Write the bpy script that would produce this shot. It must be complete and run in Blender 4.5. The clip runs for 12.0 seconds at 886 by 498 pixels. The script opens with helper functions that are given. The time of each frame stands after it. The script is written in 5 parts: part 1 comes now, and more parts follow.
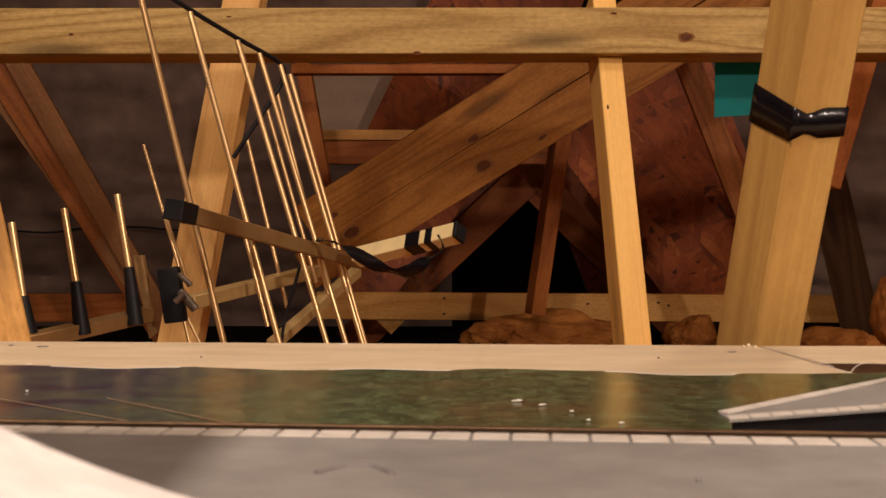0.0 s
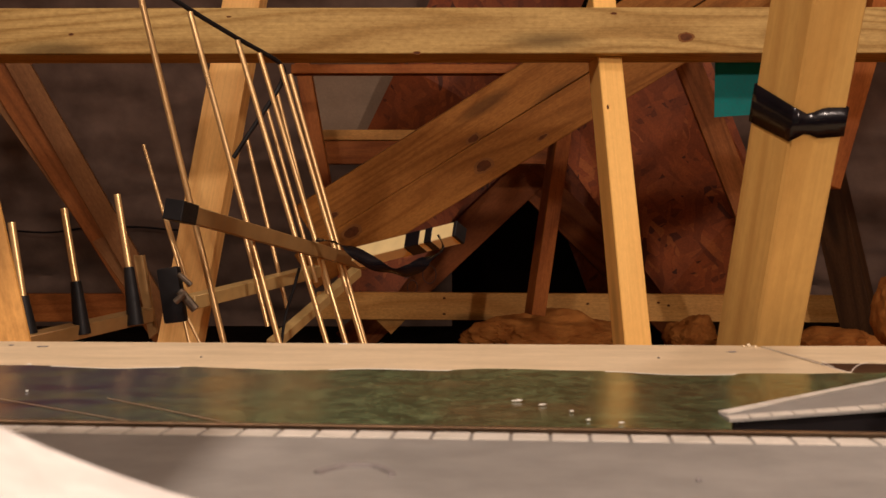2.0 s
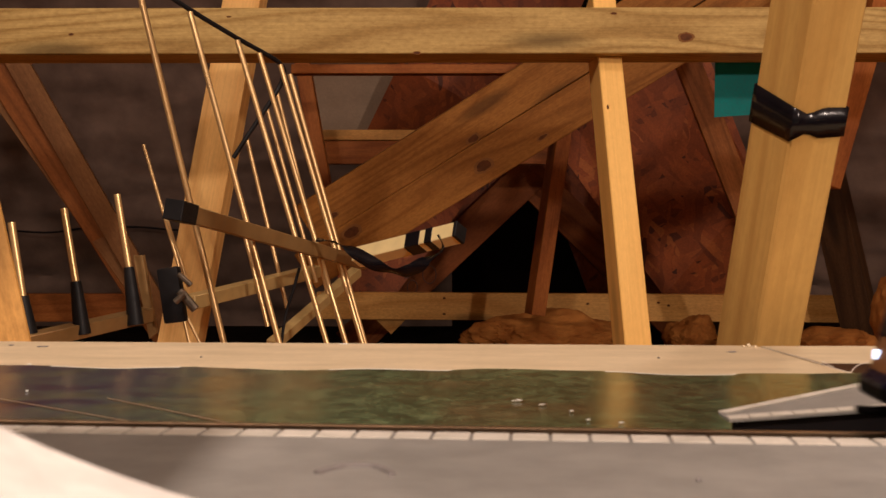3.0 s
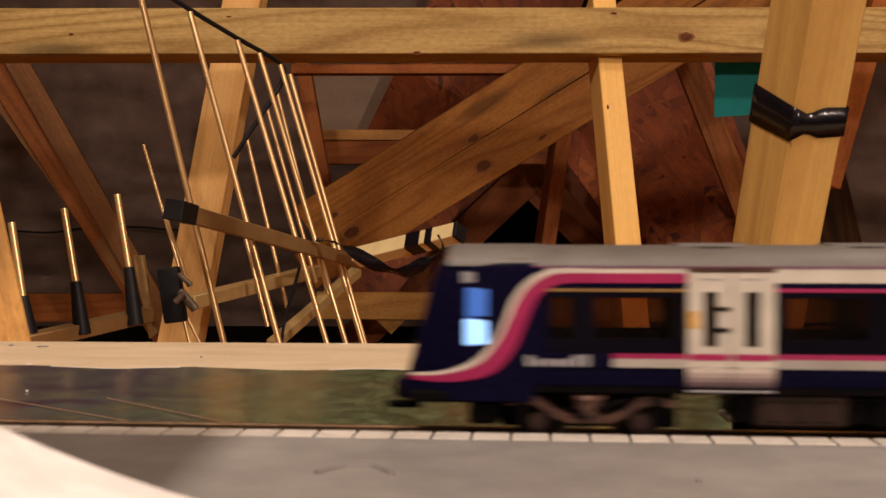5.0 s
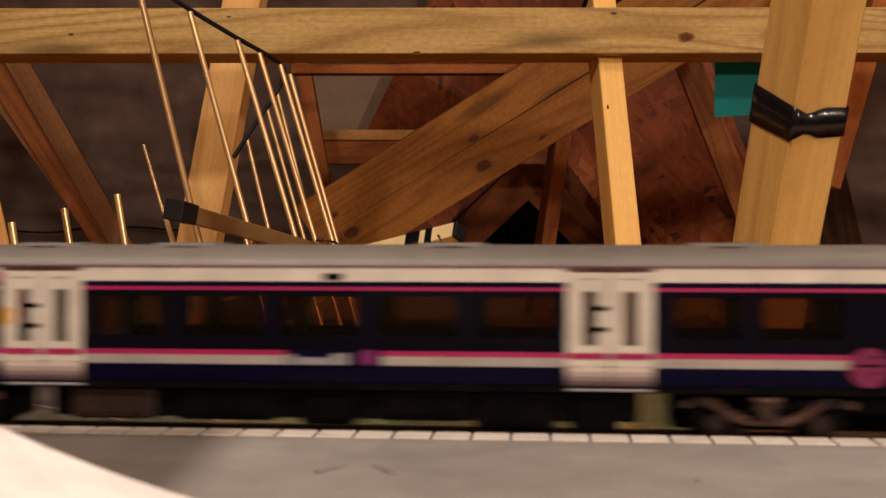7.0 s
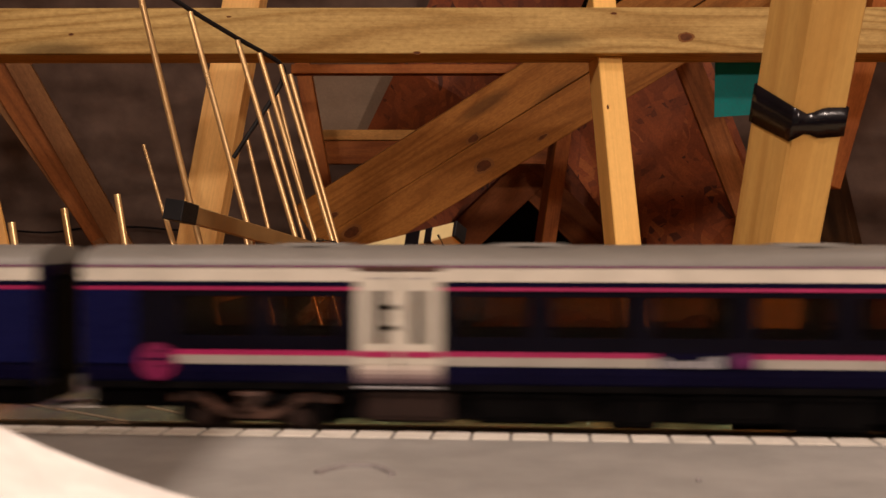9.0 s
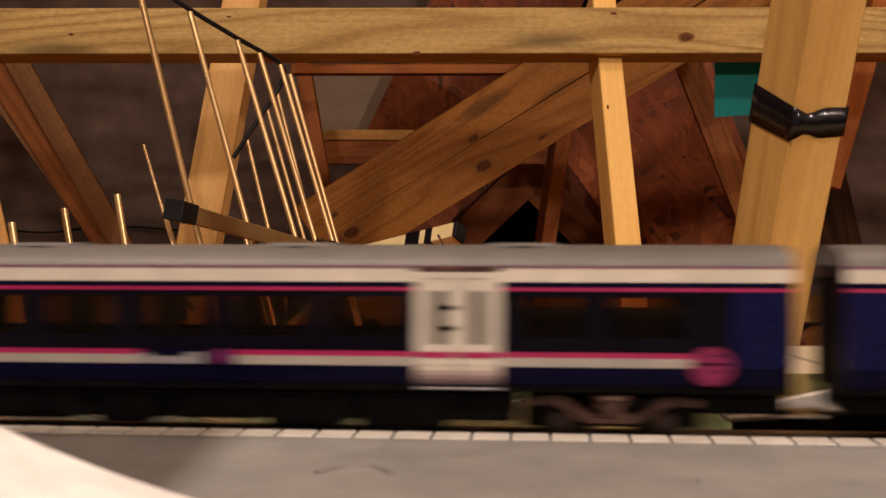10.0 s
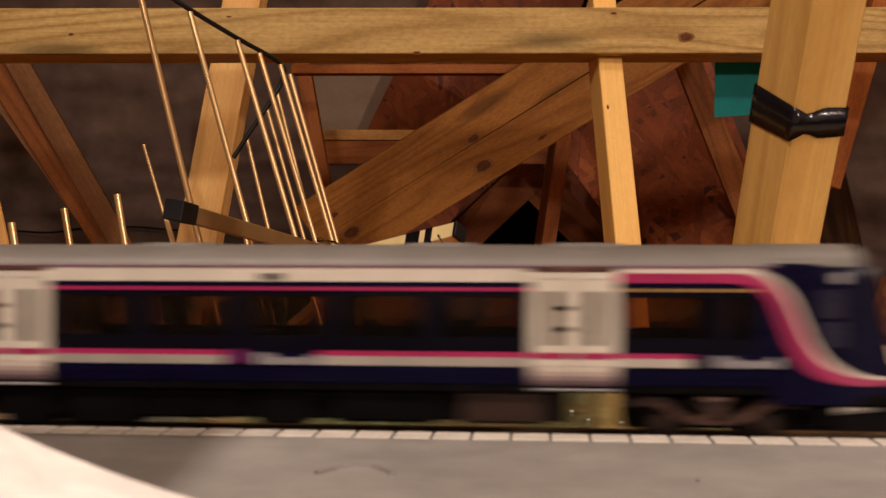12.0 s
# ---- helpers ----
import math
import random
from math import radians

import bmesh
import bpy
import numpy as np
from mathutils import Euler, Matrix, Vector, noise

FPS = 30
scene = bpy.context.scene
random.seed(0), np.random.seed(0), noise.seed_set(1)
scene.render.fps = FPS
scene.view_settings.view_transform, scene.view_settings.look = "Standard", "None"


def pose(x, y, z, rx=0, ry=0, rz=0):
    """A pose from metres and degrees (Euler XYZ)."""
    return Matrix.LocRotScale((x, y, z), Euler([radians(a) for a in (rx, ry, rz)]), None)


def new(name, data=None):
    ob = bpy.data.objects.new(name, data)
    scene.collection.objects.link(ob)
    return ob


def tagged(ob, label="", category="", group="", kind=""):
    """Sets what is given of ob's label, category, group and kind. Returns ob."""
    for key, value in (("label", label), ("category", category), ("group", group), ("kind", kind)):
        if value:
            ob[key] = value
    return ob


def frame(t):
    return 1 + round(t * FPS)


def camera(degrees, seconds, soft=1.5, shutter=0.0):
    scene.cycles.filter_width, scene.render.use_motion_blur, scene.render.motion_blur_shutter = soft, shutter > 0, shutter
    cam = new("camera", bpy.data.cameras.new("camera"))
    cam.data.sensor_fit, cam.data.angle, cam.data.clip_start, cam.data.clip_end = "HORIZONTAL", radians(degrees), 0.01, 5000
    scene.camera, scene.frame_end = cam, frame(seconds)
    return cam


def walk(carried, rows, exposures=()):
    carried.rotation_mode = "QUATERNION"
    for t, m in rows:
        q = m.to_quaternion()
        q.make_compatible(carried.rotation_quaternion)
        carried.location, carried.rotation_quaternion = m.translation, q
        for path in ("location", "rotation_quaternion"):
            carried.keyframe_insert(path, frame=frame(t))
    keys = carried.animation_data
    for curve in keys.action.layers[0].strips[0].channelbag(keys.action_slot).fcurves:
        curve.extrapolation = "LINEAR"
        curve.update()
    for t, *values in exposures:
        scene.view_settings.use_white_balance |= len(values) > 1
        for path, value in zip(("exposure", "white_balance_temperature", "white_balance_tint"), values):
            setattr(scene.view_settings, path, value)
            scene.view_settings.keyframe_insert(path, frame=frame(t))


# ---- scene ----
# A model train runs past a low camera on a baseboard in a loft.
cam = camera(42, 12.0, 1.5, 1.3)
cam.data.dof.use_dof = True
cam.data.dof.focus_distance = 1.7
cam.data.dof.aperture_fstop = 52.0
EYE = 0.0632
VIEW = pose(0, 0, EYE, 90 - 0.7293, 0, 0)
walk(cam, [(0.0, VIEW), (12.0, VIEW)], [(0.0, 0.0), (12.0, 0.0)])

# ---- light: warm bulbs hanging behind and above the camera, and an added fill ahead ----
world = bpy.data.worlds.new("loft_air")
scene.world = world
world.use_nodes = True
world.node_tree.nodes["Background"].inputs[0].default_value = (0.9, 0.62, 0.42, 1)
world.node_tree.nodes["Background"].inputs[1].default_value = 0.0


def bulb(name, place, watts, colour, radius):
    lamp = bpy.data.lights.new(name, "POINT")
    lamp.energy, lamp.color, lamp.shadow_soft_size = watts, colour, radius
    ob = new(name, lamp)
    ob.matrix_world = pose(*place)
    return ob


bulb("loft_bulb", (2.0, -2.0, 0.85), 212.0, (1.0, 0.79, 0.665), 0.07)
bulb("near_bulb", (-0.55, -0.6, 1.42), 112.0, (1.0, 0.79, 0.67), 0.09)
# Unseen fill ahead of the camera, added to brighten the far timbers.
bulb("forward_fill", (0.6, 0.8, 1.7), 25.0, (1.0, 0.79, 0.665), 0.05)


# ---- materials ----
def node_mat(name):
    m = bpy.data.materials.new(name)
    m.use_nodes = True
    return m, m.node_tree.nodes, m.node_tree.links, m.node_tree.nodes["Principled BSDF"]


def ramp(nodes, stops):
    r = nodes.new("ShaderNodeValToRGB")
    while len(r.color_ramp.elements) < len(stops):
        r.color_ramp.elements.new(0.5)
    for e, (pos, col) in zip(r.color_ramp.elements, stops):
        e.position, e.color = pos, (*col, 1)
    return r


def coords(nodes, links, scale, shift=True):
    """Object coordinates, scaled per axis, shifted at random per object."""
    tc = nodes.new("ShaderNodeTexCoord")
    mp = nodes.new("ShaderNodeMapping")
    mp.inputs["Scale"].default_value = scale
    links.new(tc.outputs["Object"], mp.inputs["Vector"])
    if shift:
        info = nodes.new("ShaderNodeObjectInfo")
        mul = nodes.new("ShaderNodeMath")
        mul.operation = "MULTIPLY"
        mul.inputs[1].default_value = 37.0
        links.new(info.outputs["Random"], mul.inputs[0])
        links.new(mul.outputs[0], mp.inputs["Location"])
    return mp


def noise_node(nodes, links, vec, scale, detail=4.0, rough=0.55, dist=0.0):
    n = nodes.new("ShaderNodeTexNoise")
    n.inputs["Scale"].default_value = scale
    n.inputs["Detail"].default_value = detail
    n.inputs["Roughness"].default_value = rough
    n.inputs["Distortion"].default_value = dist
    links.new(vec.outputs[0], n.inputs["Vector"])
    return n


def mixer(nodes, links, kind, fac, a, b):
    """A colour mix; a and b are sockets or colours, fac a socket or a number."""
    m = nodes.new("ShaderNodeMix")
    m.data_type, m.blend_type = "RGBA", kind
    for sock, val in ((m.inputs[0], fac), (m.inputs[6], a), (m.inputs[7], b)):
        if isinstance(val, (int, float)):
            sock.default_value = val
        elif isinstance(val, tuple):
            sock.default_value = (*val, 1)
        else:
            links.new(val, sock)
    return m.outputs[2]


def bump(nodes, links, bsdf, height, strength, distance):
    b = nodes.new("ShaderNodeBump")
    b.inputs["Strength"].default_value = strength
    b.inputs["Distance"].default_value = distance
    links.new(height, b.inputs["Height"])
    links.new(b.outputs[0], bsdf.inputs["Normal"])


def wood(name, light, dark, knot=0.5, rings=55.0, rough=0.6, grain=0.6, stained=0.7, grime=0.6):
    """Sawn softwood with grain along local x, rings, knots and grime."""
    m, n, l, b = node_mat(name)
    mp = coords(n, l, (1, 1, 1))
    warp = noise_node(n, l, coords(n, l, (2.2, 9, 9)), 1.0, 3)
    # cathedral rings: bands over a stretched, warped field
    field = noise_node(n, l, coords(n, l, (0.8, 7, 7)), 1.0, 1.5, 0.4, 0.4)
    mul = n.new("ShaderNodeMath")
    mul.operation = "MULTIPLY"
    mul.inputs[1].default_value = rings
    l.new(field.outputs[0], mul.inputs[0])
    sine = n.new("ShaderNodeMath")
    sine.operation = "SINE"
    l.new(mul.outputs[0], sine.inputs[0])
    band = ramp(n, [(0.0, (0, 0, 0)), (0.75, (0.45, 0.45, 0.45)), (1.0, (1, 1, 1))])
    half = n.new("ShaderNodeMath")
    half.operation = "MULTIPLY_ADD"
    half.inputs[1].default_value = half.inputs[2].default_value = 0.5
    l.new(sine.outputs[0], half.inputs[0])
    l.new(half.outputs[0], band.inputs[0])
    fibre = noise_node(n, l, coords(n, l, (6, 320, 320)), 1.0, 3, 0.6)
    base = mixer(n, l, "MIX", band.outputs[0], light, dark)
    base = mixer(n, l, "MULTIPLY", grain, base, ramp_of(n, l, fibre.outputs[0], 0.3, 0.72, (0.6, 0.54, 0.46), (1.12, 1.12, 1.12)))
    stain = ramp_of(n, l, warp.outputs[0], 0.35, 0.65, (0.72, 0.64, 0.56), (1.08, 1.08, 1.08))
    base = mixer(n, l, "MULTIPLY", stained, base, stain)
    # sawn roughness and grime
    mottle = noise_node(n, l, coords(n, l, (1, 2.2, 2.2)), 75, 5, 0.7)
    base = mixer(n, l, "MULTIPLY", grime, base, ramp_of(n, l, mottle.outputs[0], 0.34, 0.62, (0.66, 0.6, 0.54), (1.1, 1.1, 1.1)))
    # knots: sparse cells
    vor = n.new("ShaderNodeTexVoronoi")
    vor.inputs["Scale"].default_value = 1.0
    l.new(coords(n, l, (2.6, 11, 11)).outputs[0], vor.inputs["Vector"])
    spot = ramp_of(n, l, vor.outputs["Distance"], 0.1, 0.24, (1, 1, 1), (0, 0, 0))
    scale = n.new("ShaderNodeMath")
    scale.operation = "MULTIPLY"
    scale.inputs[1].default_value = knot
    l.new(spot, scale.inputs[0])
    base = mixer(n, l, "MIX", scale.outputs[0], base, tuple(c * 0.25 for c in dark))
    l.new(base, b.inputs["Base Color"])
    b.inputs["Roughness"].default_value = rough
    b.inputs["Specular IOR Level"].default_value = 0.2
    bump(n, l, b, fibre.outputs[0], 0.25, 0.0006)
    return m


def ramp_of(n, l, socket, lo, hi, c0, c1):
    r = ramp(n, [(lo, c0), (hi, c1)])
    l.new(socket, r.inputs[0])
    return r.outputs[0]


def speckled(name, c0, c1, scale, rough=0.7, fine=None, bump_d=0.0, metal=0.0, spec=0.5, shift=True, axes=(1, 1, 1)):
    """A surface that varies softly between two colours, at two scales."""
    m, n, l, b = node_mat(name)
    big = noise_node(n, l, coords(n, l, axes, shift), scale, 4)
    col = ramp_of(n, l, big.outputs[0], 0.32, 0.68, c0, c1)
    small = noise_node(n, l, coords(n, l, axes, shift), (fine or scale * 12), 3)
    col = mixer(n, l, "MULTIPLY", 0.5, col, ramp_of(n, l, small.outputs[0], 0.3, 0.7, (0.72, 0.72, 0.72), (1.12, 1.12, 1.12)))
    l.new(col, b.inputs["Base Color"])
    rr = ramp_of(n, l, small.outputs[0], 0.3, 0.7, (rough * 0.8,) * 3, (min(1, rough * 1.2),) * 3)
    l.new(rr, b.inputs["Roughness"])
    b.inputs["Metallic"].default_value = metal
    b.inputs["Specular IOR Level"].default_value = spec
    if bump_d:
        bump(n, l, b, small.outputs[0], 0.5, bump_d)
    return m


def osb(name):
    """Oriented strand board: long reddish-brown flakes lying in several directions."""
    m, n, l, b = node_mat(name)
    base = coords(n, l, (1, 1, 1))
    warp = noise_node(n, l, base, 14, 2)
    layers = []
    for angle, shift in ((0.45, 0.0), (-0.8, 5.0), (1.5, 9.0)):
        turned = n.new("ShaderNodeMapping")
        turned.inputs["Rotation"].default_value = (0, angle, 0)
        turned.inputs["Location"].default_value = (shift, shift, shift)
        l.new(base.outputs[0], turned.inputs["Vector"])
        long = n.new("ShaderNodeMapping")
        long.inputs["Scale"].default_value = (8, 22, 48)
        l.new(turned.outputs[0], long.inputs["Vector"])
        addv = n.new("ShaderNodeVectorMath")
        addv.operation = "ADD"
        l.new(long.outputs[0], addv.inputs[0])
        l.new(warp.outputs["Color"], addv.inputs[1])
        v = n.new("ShaderNodeTexVoronoi")
        v.inputs["Scale"].default_value = 1.0
        l.new(addv.outputs[0], v.inputs["Vector"])
        sep = n.new("ShaderNodeSeparateColor")
        l.new(v.outputs["Color"], sep.inputs[0])
        layers.append(sep)
    # upper flakes lie over lower ones where their own random value is high
    pick = n.new("ShaderNodeMath")
    pick.operation = "GREATER_THAN"
    pick.inputs[1].default_value = 0.55
    l.new(layers[1].outputs[1], pick.inputs[0])
    pick_2 = n.new("ShaderNodeMath")
    pick_2.operation = "GREATER_THAN"
    pick_2.inputs[1].default_value = 0.7
    l.new(layers[2].outputs[1], pick_2.inputs[0])
    height = mixer(n, l, "MIX", pick.outputs[0], layers[0].outputs[0], layers[1].outputs[0])
    height = mixer(n, l, "MIX", pick_2.outputs[0], height, layers[2].outputs[0])
    r = ramp(n, [(0.0, (0.07, 0.015, 0.004)), (0.08, (0.22, 0.048, 0.009)), (0.6, (0.29, 0.066, 0.012)), (0.93, (0.34, 0.083, 0.016)), (1.0, (0.41, 0.12, 0.026))])
    l.new(height, r.inputs[0])
    big = noise_node(n, l, base, 5, 4)
    col = mixer(n, l, "MULTIPLY", 0.7, r.outputs[0], ramp_of(n, l, big.outputs[0], 0.35, 0.65, (0.55, 0.5, 0.46), (1.15, 1.15, 1.15)))
    grit = noise_node(n, l, base, 160, 3)
    col = mixer(n, l, "MULTIPLY", 0.5, col, ramp_of(n, l, grit.outputs[0], 0.35, 0.65, (0.65, 0.6, 0.55), (1.15, 1.15, 1.15)))
    l.new(col, b.inputs["Base Color"])
    b.inputs["Roughness"].default_value = 0.65
    bump(n, l, b, height, 0.3, 0.0015)
    return m


def printed_grass(name):
    """Glossy printed scenery sheet: mottled greens with brown and blue patches."""
    m, n, l, b = node_mat(name)
    speck = noise_node(n, l, coords(n, l, (620, 420, 1), False), 1.0, 5, 0.7)
    tuft = noise_node(n, l, coords(n, l, (110, 80, 1), False), 1.0, 6, 0.75, 0.3)
    fine = n.new("ShaderNodeMix")
    fine.inputs[0].default_value = 0.5
    l.new(speck.outputs[0], fine.inputs[2])
    l.new(tuft.outputs[0], fine.inputs[3])
    patch = noise_node(n, l, coords(n, l, (16, 20, 1), False), 1.0, 5, 0.6, 0.8)
    r = ramp(n, [(0.38, (0.006, 0.014, 0.009)), (0.5, (0.045, 0.085, 0.042)), (0.62, (0.17, 0.24, 0.12))])
    l.new(fine.outputs[0], r.inputs[0])
    earth = ramp(n, [(0.3, (0.03, 0.024, 0.016)), (0.55, (0.11, 0.09, 0.045)), (0.75, (0.22, 0.18, 0.1))])
    l.new(fine.outputs[0], earth.inputs[0])
    col = mixer(n, l, "MIX", ramp_of(n, l, patch.outputs[0], 0.5, 0.66, (0, 0, 0), (0.75, 0.75, 0.75)), r.outputs[0], earth.outputs[0])
    # the sheet turns to a bluish printed stream at one end
    tc = n.new("ShaderNodeTexCoord")
    sep = n.new("ShaderNodeSeparateXYZ")
    l.new(tc.outputs["Object"], sep.inputs[0])
    end = n.new("ShaderNodeMapRange")
    end.inputs[1].default_value, end.inputs[2].default_value = -0.06, -0.13
    l.new(sep.outputs[0], end.inputs[0])
    stream = ramp(n, [(0.3, (0.02, 0.016, 0.028)), (0.5, (0.055, 0.05, 0.09)), (0.72, (0.12, 0.12, 0.17))])
    l.new(patch.outputs[0], stream.inputs[0])
    gate = n.new("ShaderNodeMath")
    gate.operation = "MULTIPLY"
    l.new(end.outputs[0], gate.inputs[0])
    l.new(ramp_of(n, l, patch.outputs[0], 0.4, 0.6, (1, 1, 1), (0.2, 0.2, 0.2)), gate.inputs[1])
    col = mixer(n, l, "MIX", gate.outputs[0], col, stream.outputs[0])
    l.new(col, b.inputs["Base Color"])
    b.inputs["Roughness"].default_value = 0.19
    b.inputs["Specular IOR Level"].default_value = 0.42
    ripple = noise_node(n, l, coords(n, l, (22, 22, 1), False), 1.0, 2)
    bump(n, l, b, ripple.outputs[0], 0.05, 0.004)
    return m


def glowing(name, colour, strength):
    m, n, l, b = node_mat(name)
    b.inputs["Base Color"].default_value = (*colour, 1)
    b.inputs["Emission Color"].default_value = (*colour, 1)
    b.inputs["Emission Strength"].default_value = strength
    return m


def tinted_glass(name, colour):
    m, n, l, b = node_mat(name)
    out = n["Material Output"]
    tr = n.new("ShaderNodeBsdfTransparent")
    tr.inputs[0].default_value = (*colour, 1)
    gl = n.new("ShaderNodeBsdfGlossy")
    gl.inputs["Roughness"].default_value = 0.05
    fr = n.new("ShaderNodeFresnel")
    fr.inputs[0].default_value = 1.18
    mx = n.new("ShaderNodeMixShader")
    l.new(fr.outputs[0], mx.inputs[0])
    l.new(tr.outputs[0], mx.inputs[1])
    l.new(gl.outputs[0], mx.inputs[2])
    l.new(mx.outputs[0], out.inputs[0])
    return m


PINE = wood("pale_pine", (0.68, 0.37, 0.105), (0.57, 0.285, 0.072), 0.7, 46, 0.55, 0.35, 0.35)
PINE_FRESH = wood("fresh_pale_pine", (0.88, 0.55, 0.17), (0.8, 0.46, 0.13), 0.35, 36, 0.5, 0.2, 0.2, grime=0.15)
PINE_STRUT = wood("golden_pale_pine", (0.87, 0.55, 0.2), (0.77, 0.45, 0.15), 0.5, 40, 0.5, 0.3, 0.3, grime=0.2)
PINE_POST = wood("planed_pine", (0.6, 0.37, 0.115), (0.51, 0.295, 0.085), 0.35, 60, 0.5, 0.25, 0.25, grime=0.22)
PINE_OLD = wood("aged_pine", (0.52, 0.375, 0.14), (0.36, 0.235, 0.075), 0.7, 150, 0.6, 0.45, 0.4, grime=0.6)
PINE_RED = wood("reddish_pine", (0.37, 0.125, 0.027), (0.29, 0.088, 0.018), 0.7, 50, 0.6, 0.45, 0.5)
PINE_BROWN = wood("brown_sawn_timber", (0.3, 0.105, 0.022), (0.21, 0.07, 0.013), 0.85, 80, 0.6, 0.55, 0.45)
PINE_HIP = wood("olive_brown_sawn_timber", (0.33, 0.145, 0.03), (0.25, 0.1, 0.018), 0.7, 70, 0.6, 0.45, 0.6)
PINE_TAN = wood("tan_rafter_timber", (0.25, 0.12, 0.042), (0.2, 0.09, 0.03), 0.6, 40, 0.6, 0.4, 0.5)
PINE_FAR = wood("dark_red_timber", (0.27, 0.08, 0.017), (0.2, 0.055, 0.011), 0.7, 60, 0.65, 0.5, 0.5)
# Dark tone carries the shade that the post throws on the rafter foot.
PINE_DARK = wood("dark_brown_shade_timber", (0.085, 0.04, 0.016), (0.055, 0.025, 0.01), 0.6, 60, 0.7, 0.5, 0.5)
OSB = osb("strand_board")
KNOT = speckled("knot_dark", (0.07, 0.022, 0.006), (0.11, 0.036, 0.01), 120, 0.7, spec=0.2)
KNOT_RING = speckled("knot_ring", (0.17, 0.07, 0.018), (0.22, 0.095, 0.026), 90, 0.7, spec=0.2)
FELT = speckled("roofing_felt", (0.145, 0.092, 0.07), (0.255, 0.168, 0.128), 7, 0.8, 260, 0.0012)
# Pale lining for unseen surfaces, chosen to bounce light into the loft.
SHELL = speckled("pale_bounce_lining", (0.25, 0.2, 0.155), (0.34, 0.275, 0.22), 4, 0.85, 120, 0.0006)
PALE_FELT = speckled("pale_underlay", (0.33, 0.23, 0.155), (0.45, 0.32, 0.22), 6, 0.8, 120, 0.0006)
# Near-black colour stands in for the unlit depth of the loft.
DARK = speckled("loft_gloom_black", (0.005, 0.0035, 0.003), (0.01, 0.007, 0.005), 3, 0.95, spec=0.05)
MDF = speckled("hardboard", (0.56, 0.455, 0.295), (0.68, 0.56, 0.375), 30, 0.75, 420, 0.0003, shift=False, axes=(0.5, 1.6, 1))
GRASS = printed_grass("printed_grass_sheet")
PAPER_EDGE = speckled("paper_edge", (0.7, 0.66, 0.58), (0.8, 0.76, 0.7), 60, 0.6)
PAVING = speckled("grey_printed_paving", (0.215, 0.212, 0.2), (0.285, 0.28, 0.265), 55, 0.62, 900, 0.00012, shift=False)
STONE_WHITE = speckled("white_edge_stone", (0.52, 0.5, 0.44), (0.68, 0.65, 0.585), 90, 0.55, 900)
# Near-black: the shade under the ramp is put into the wall's colour.
WALL_DARK = speckled("shaded_platform_wall", (0.004, 0.003, 0.004), (0.01, 0.008, 0.009), 60, 0.6, spec=0.15)
RAIL = speckled("worn_rail", (0.2, 0.13, 0.08), (0.34, 0.24, 0.15), 80, 0.35, 600, 0, 0.9)
SLEEPER = speckled("black_sleeper", (0.02, 0.017, 0.014), (0.04, 0.034, 0.028), 120, 0.7)
WHITE_PAPER = speckled("white_paper", (0.83, 0.82, 0.8), (0.88, 0.87, 0.85), 12, 0.7)
ALLOY = speckled("warm_alloy_rod", (0.76, 0.51, 0.235), (0.84, 0.59, 0.29), 3, 0.33, 5, 0, 0.75)
BOOM = speckled("dull_gold_tube", (0.25, 0.145, 0.052), (0.34, 0.205, 0.08), 18, 0.42, 60, 0, 0.2)
BOOM_PALE = speckled("pale_gold_tube", (0.44, 0.3, 0.115), (0.53, 0.375, 0.155), 18, 0.4, 60, 0, 0.2)
BRIGHT_BOOM = speckled("bright_gold_tube", (0.9, 0.74, 0.36), (0.96, 0.8, 0.42), 8, 0.35, 25, 0, 0.15)
BLACK = speckled("black_plastic", (0.006, 0.006, 0.007), (0.012, 0.011, 0.012), 40, 0.5, spec=0.22)
TAPE = speckled("black_tape", (0.003, 0.003, 0.005), (0.006, 0.005, 0.008), 60, 0.2, 300, 0.0002, spec=0.35)
TEAL = speckled("teal_plastic", (0.0, 0.15, 0.145), (0.0, 0.185, 0.18), 20, 0.7, spec=0.25)
WOOL = speckled("mineral_wool", (0.3, 0.105, 0.026), (0.48, 0.2, 0.052), 16, 0.95, 330, 0.0012, spec=0.03)
SCREW = speckled("dull_zinc_metal", (0.1, 0.08, 0.06), (0.2, 0.16, 0.12), 80, 0.4, 500, 0, 0.7)
WEB = speckled("cobweb_white", (0.6, 0.56, 0.5), (0.75, 0.7, 0.62), 60, 0.7)
CRUMB = speckled("chalky_crumb", (0.7, 0.68, 0.6), (0.82, 0.8, 0.74), 200, 0.7)
INK = speckled("grey_fibre", (0.19, 0.175, 0.17), (0.22, 0.205, 0.2), 80, 0.7)
PENCIL = speckled("pencil_graphite", (0.04, 0.014, 0.008), (0.06, 0.022, 0.012), 80, 0.7)

NAVY = speckled("navy_gloss_paint", (0.0019, 0.0014, 0.0105), (0.003, 0.0024, 0.0155), 40, 0.3, spec=0.07)
DOOR_SHADE = [speckled("door_foot_shade", tuple(c * 0.9 for c in t), t, 60, 0.45) for t in ((0.5, 0.43, 0.37), (0.36, 0.29, 0.26), (0.24, 0.175, 0.17), (0.14, 0.09, 0.1), (0.07, 0.042, 0.055))]
ROYAL = speckled("royal_blue_paint", (0.0024, 0.0028, 0.026), (0.0038, 0.0046, 0.038), 40, 0.3, spec=0.12)
BAND = speckled("black_window_band", (0.002, 0.0016, 0.004), (0.003, 0.0025, 0.006), 40, 0.2, spec=0.08)
GOLD_LINE = speckled("gold_line_paint", (0.2, 0.11, 0.03), (0.25, 0.14, 0.038), 40, 0.4)
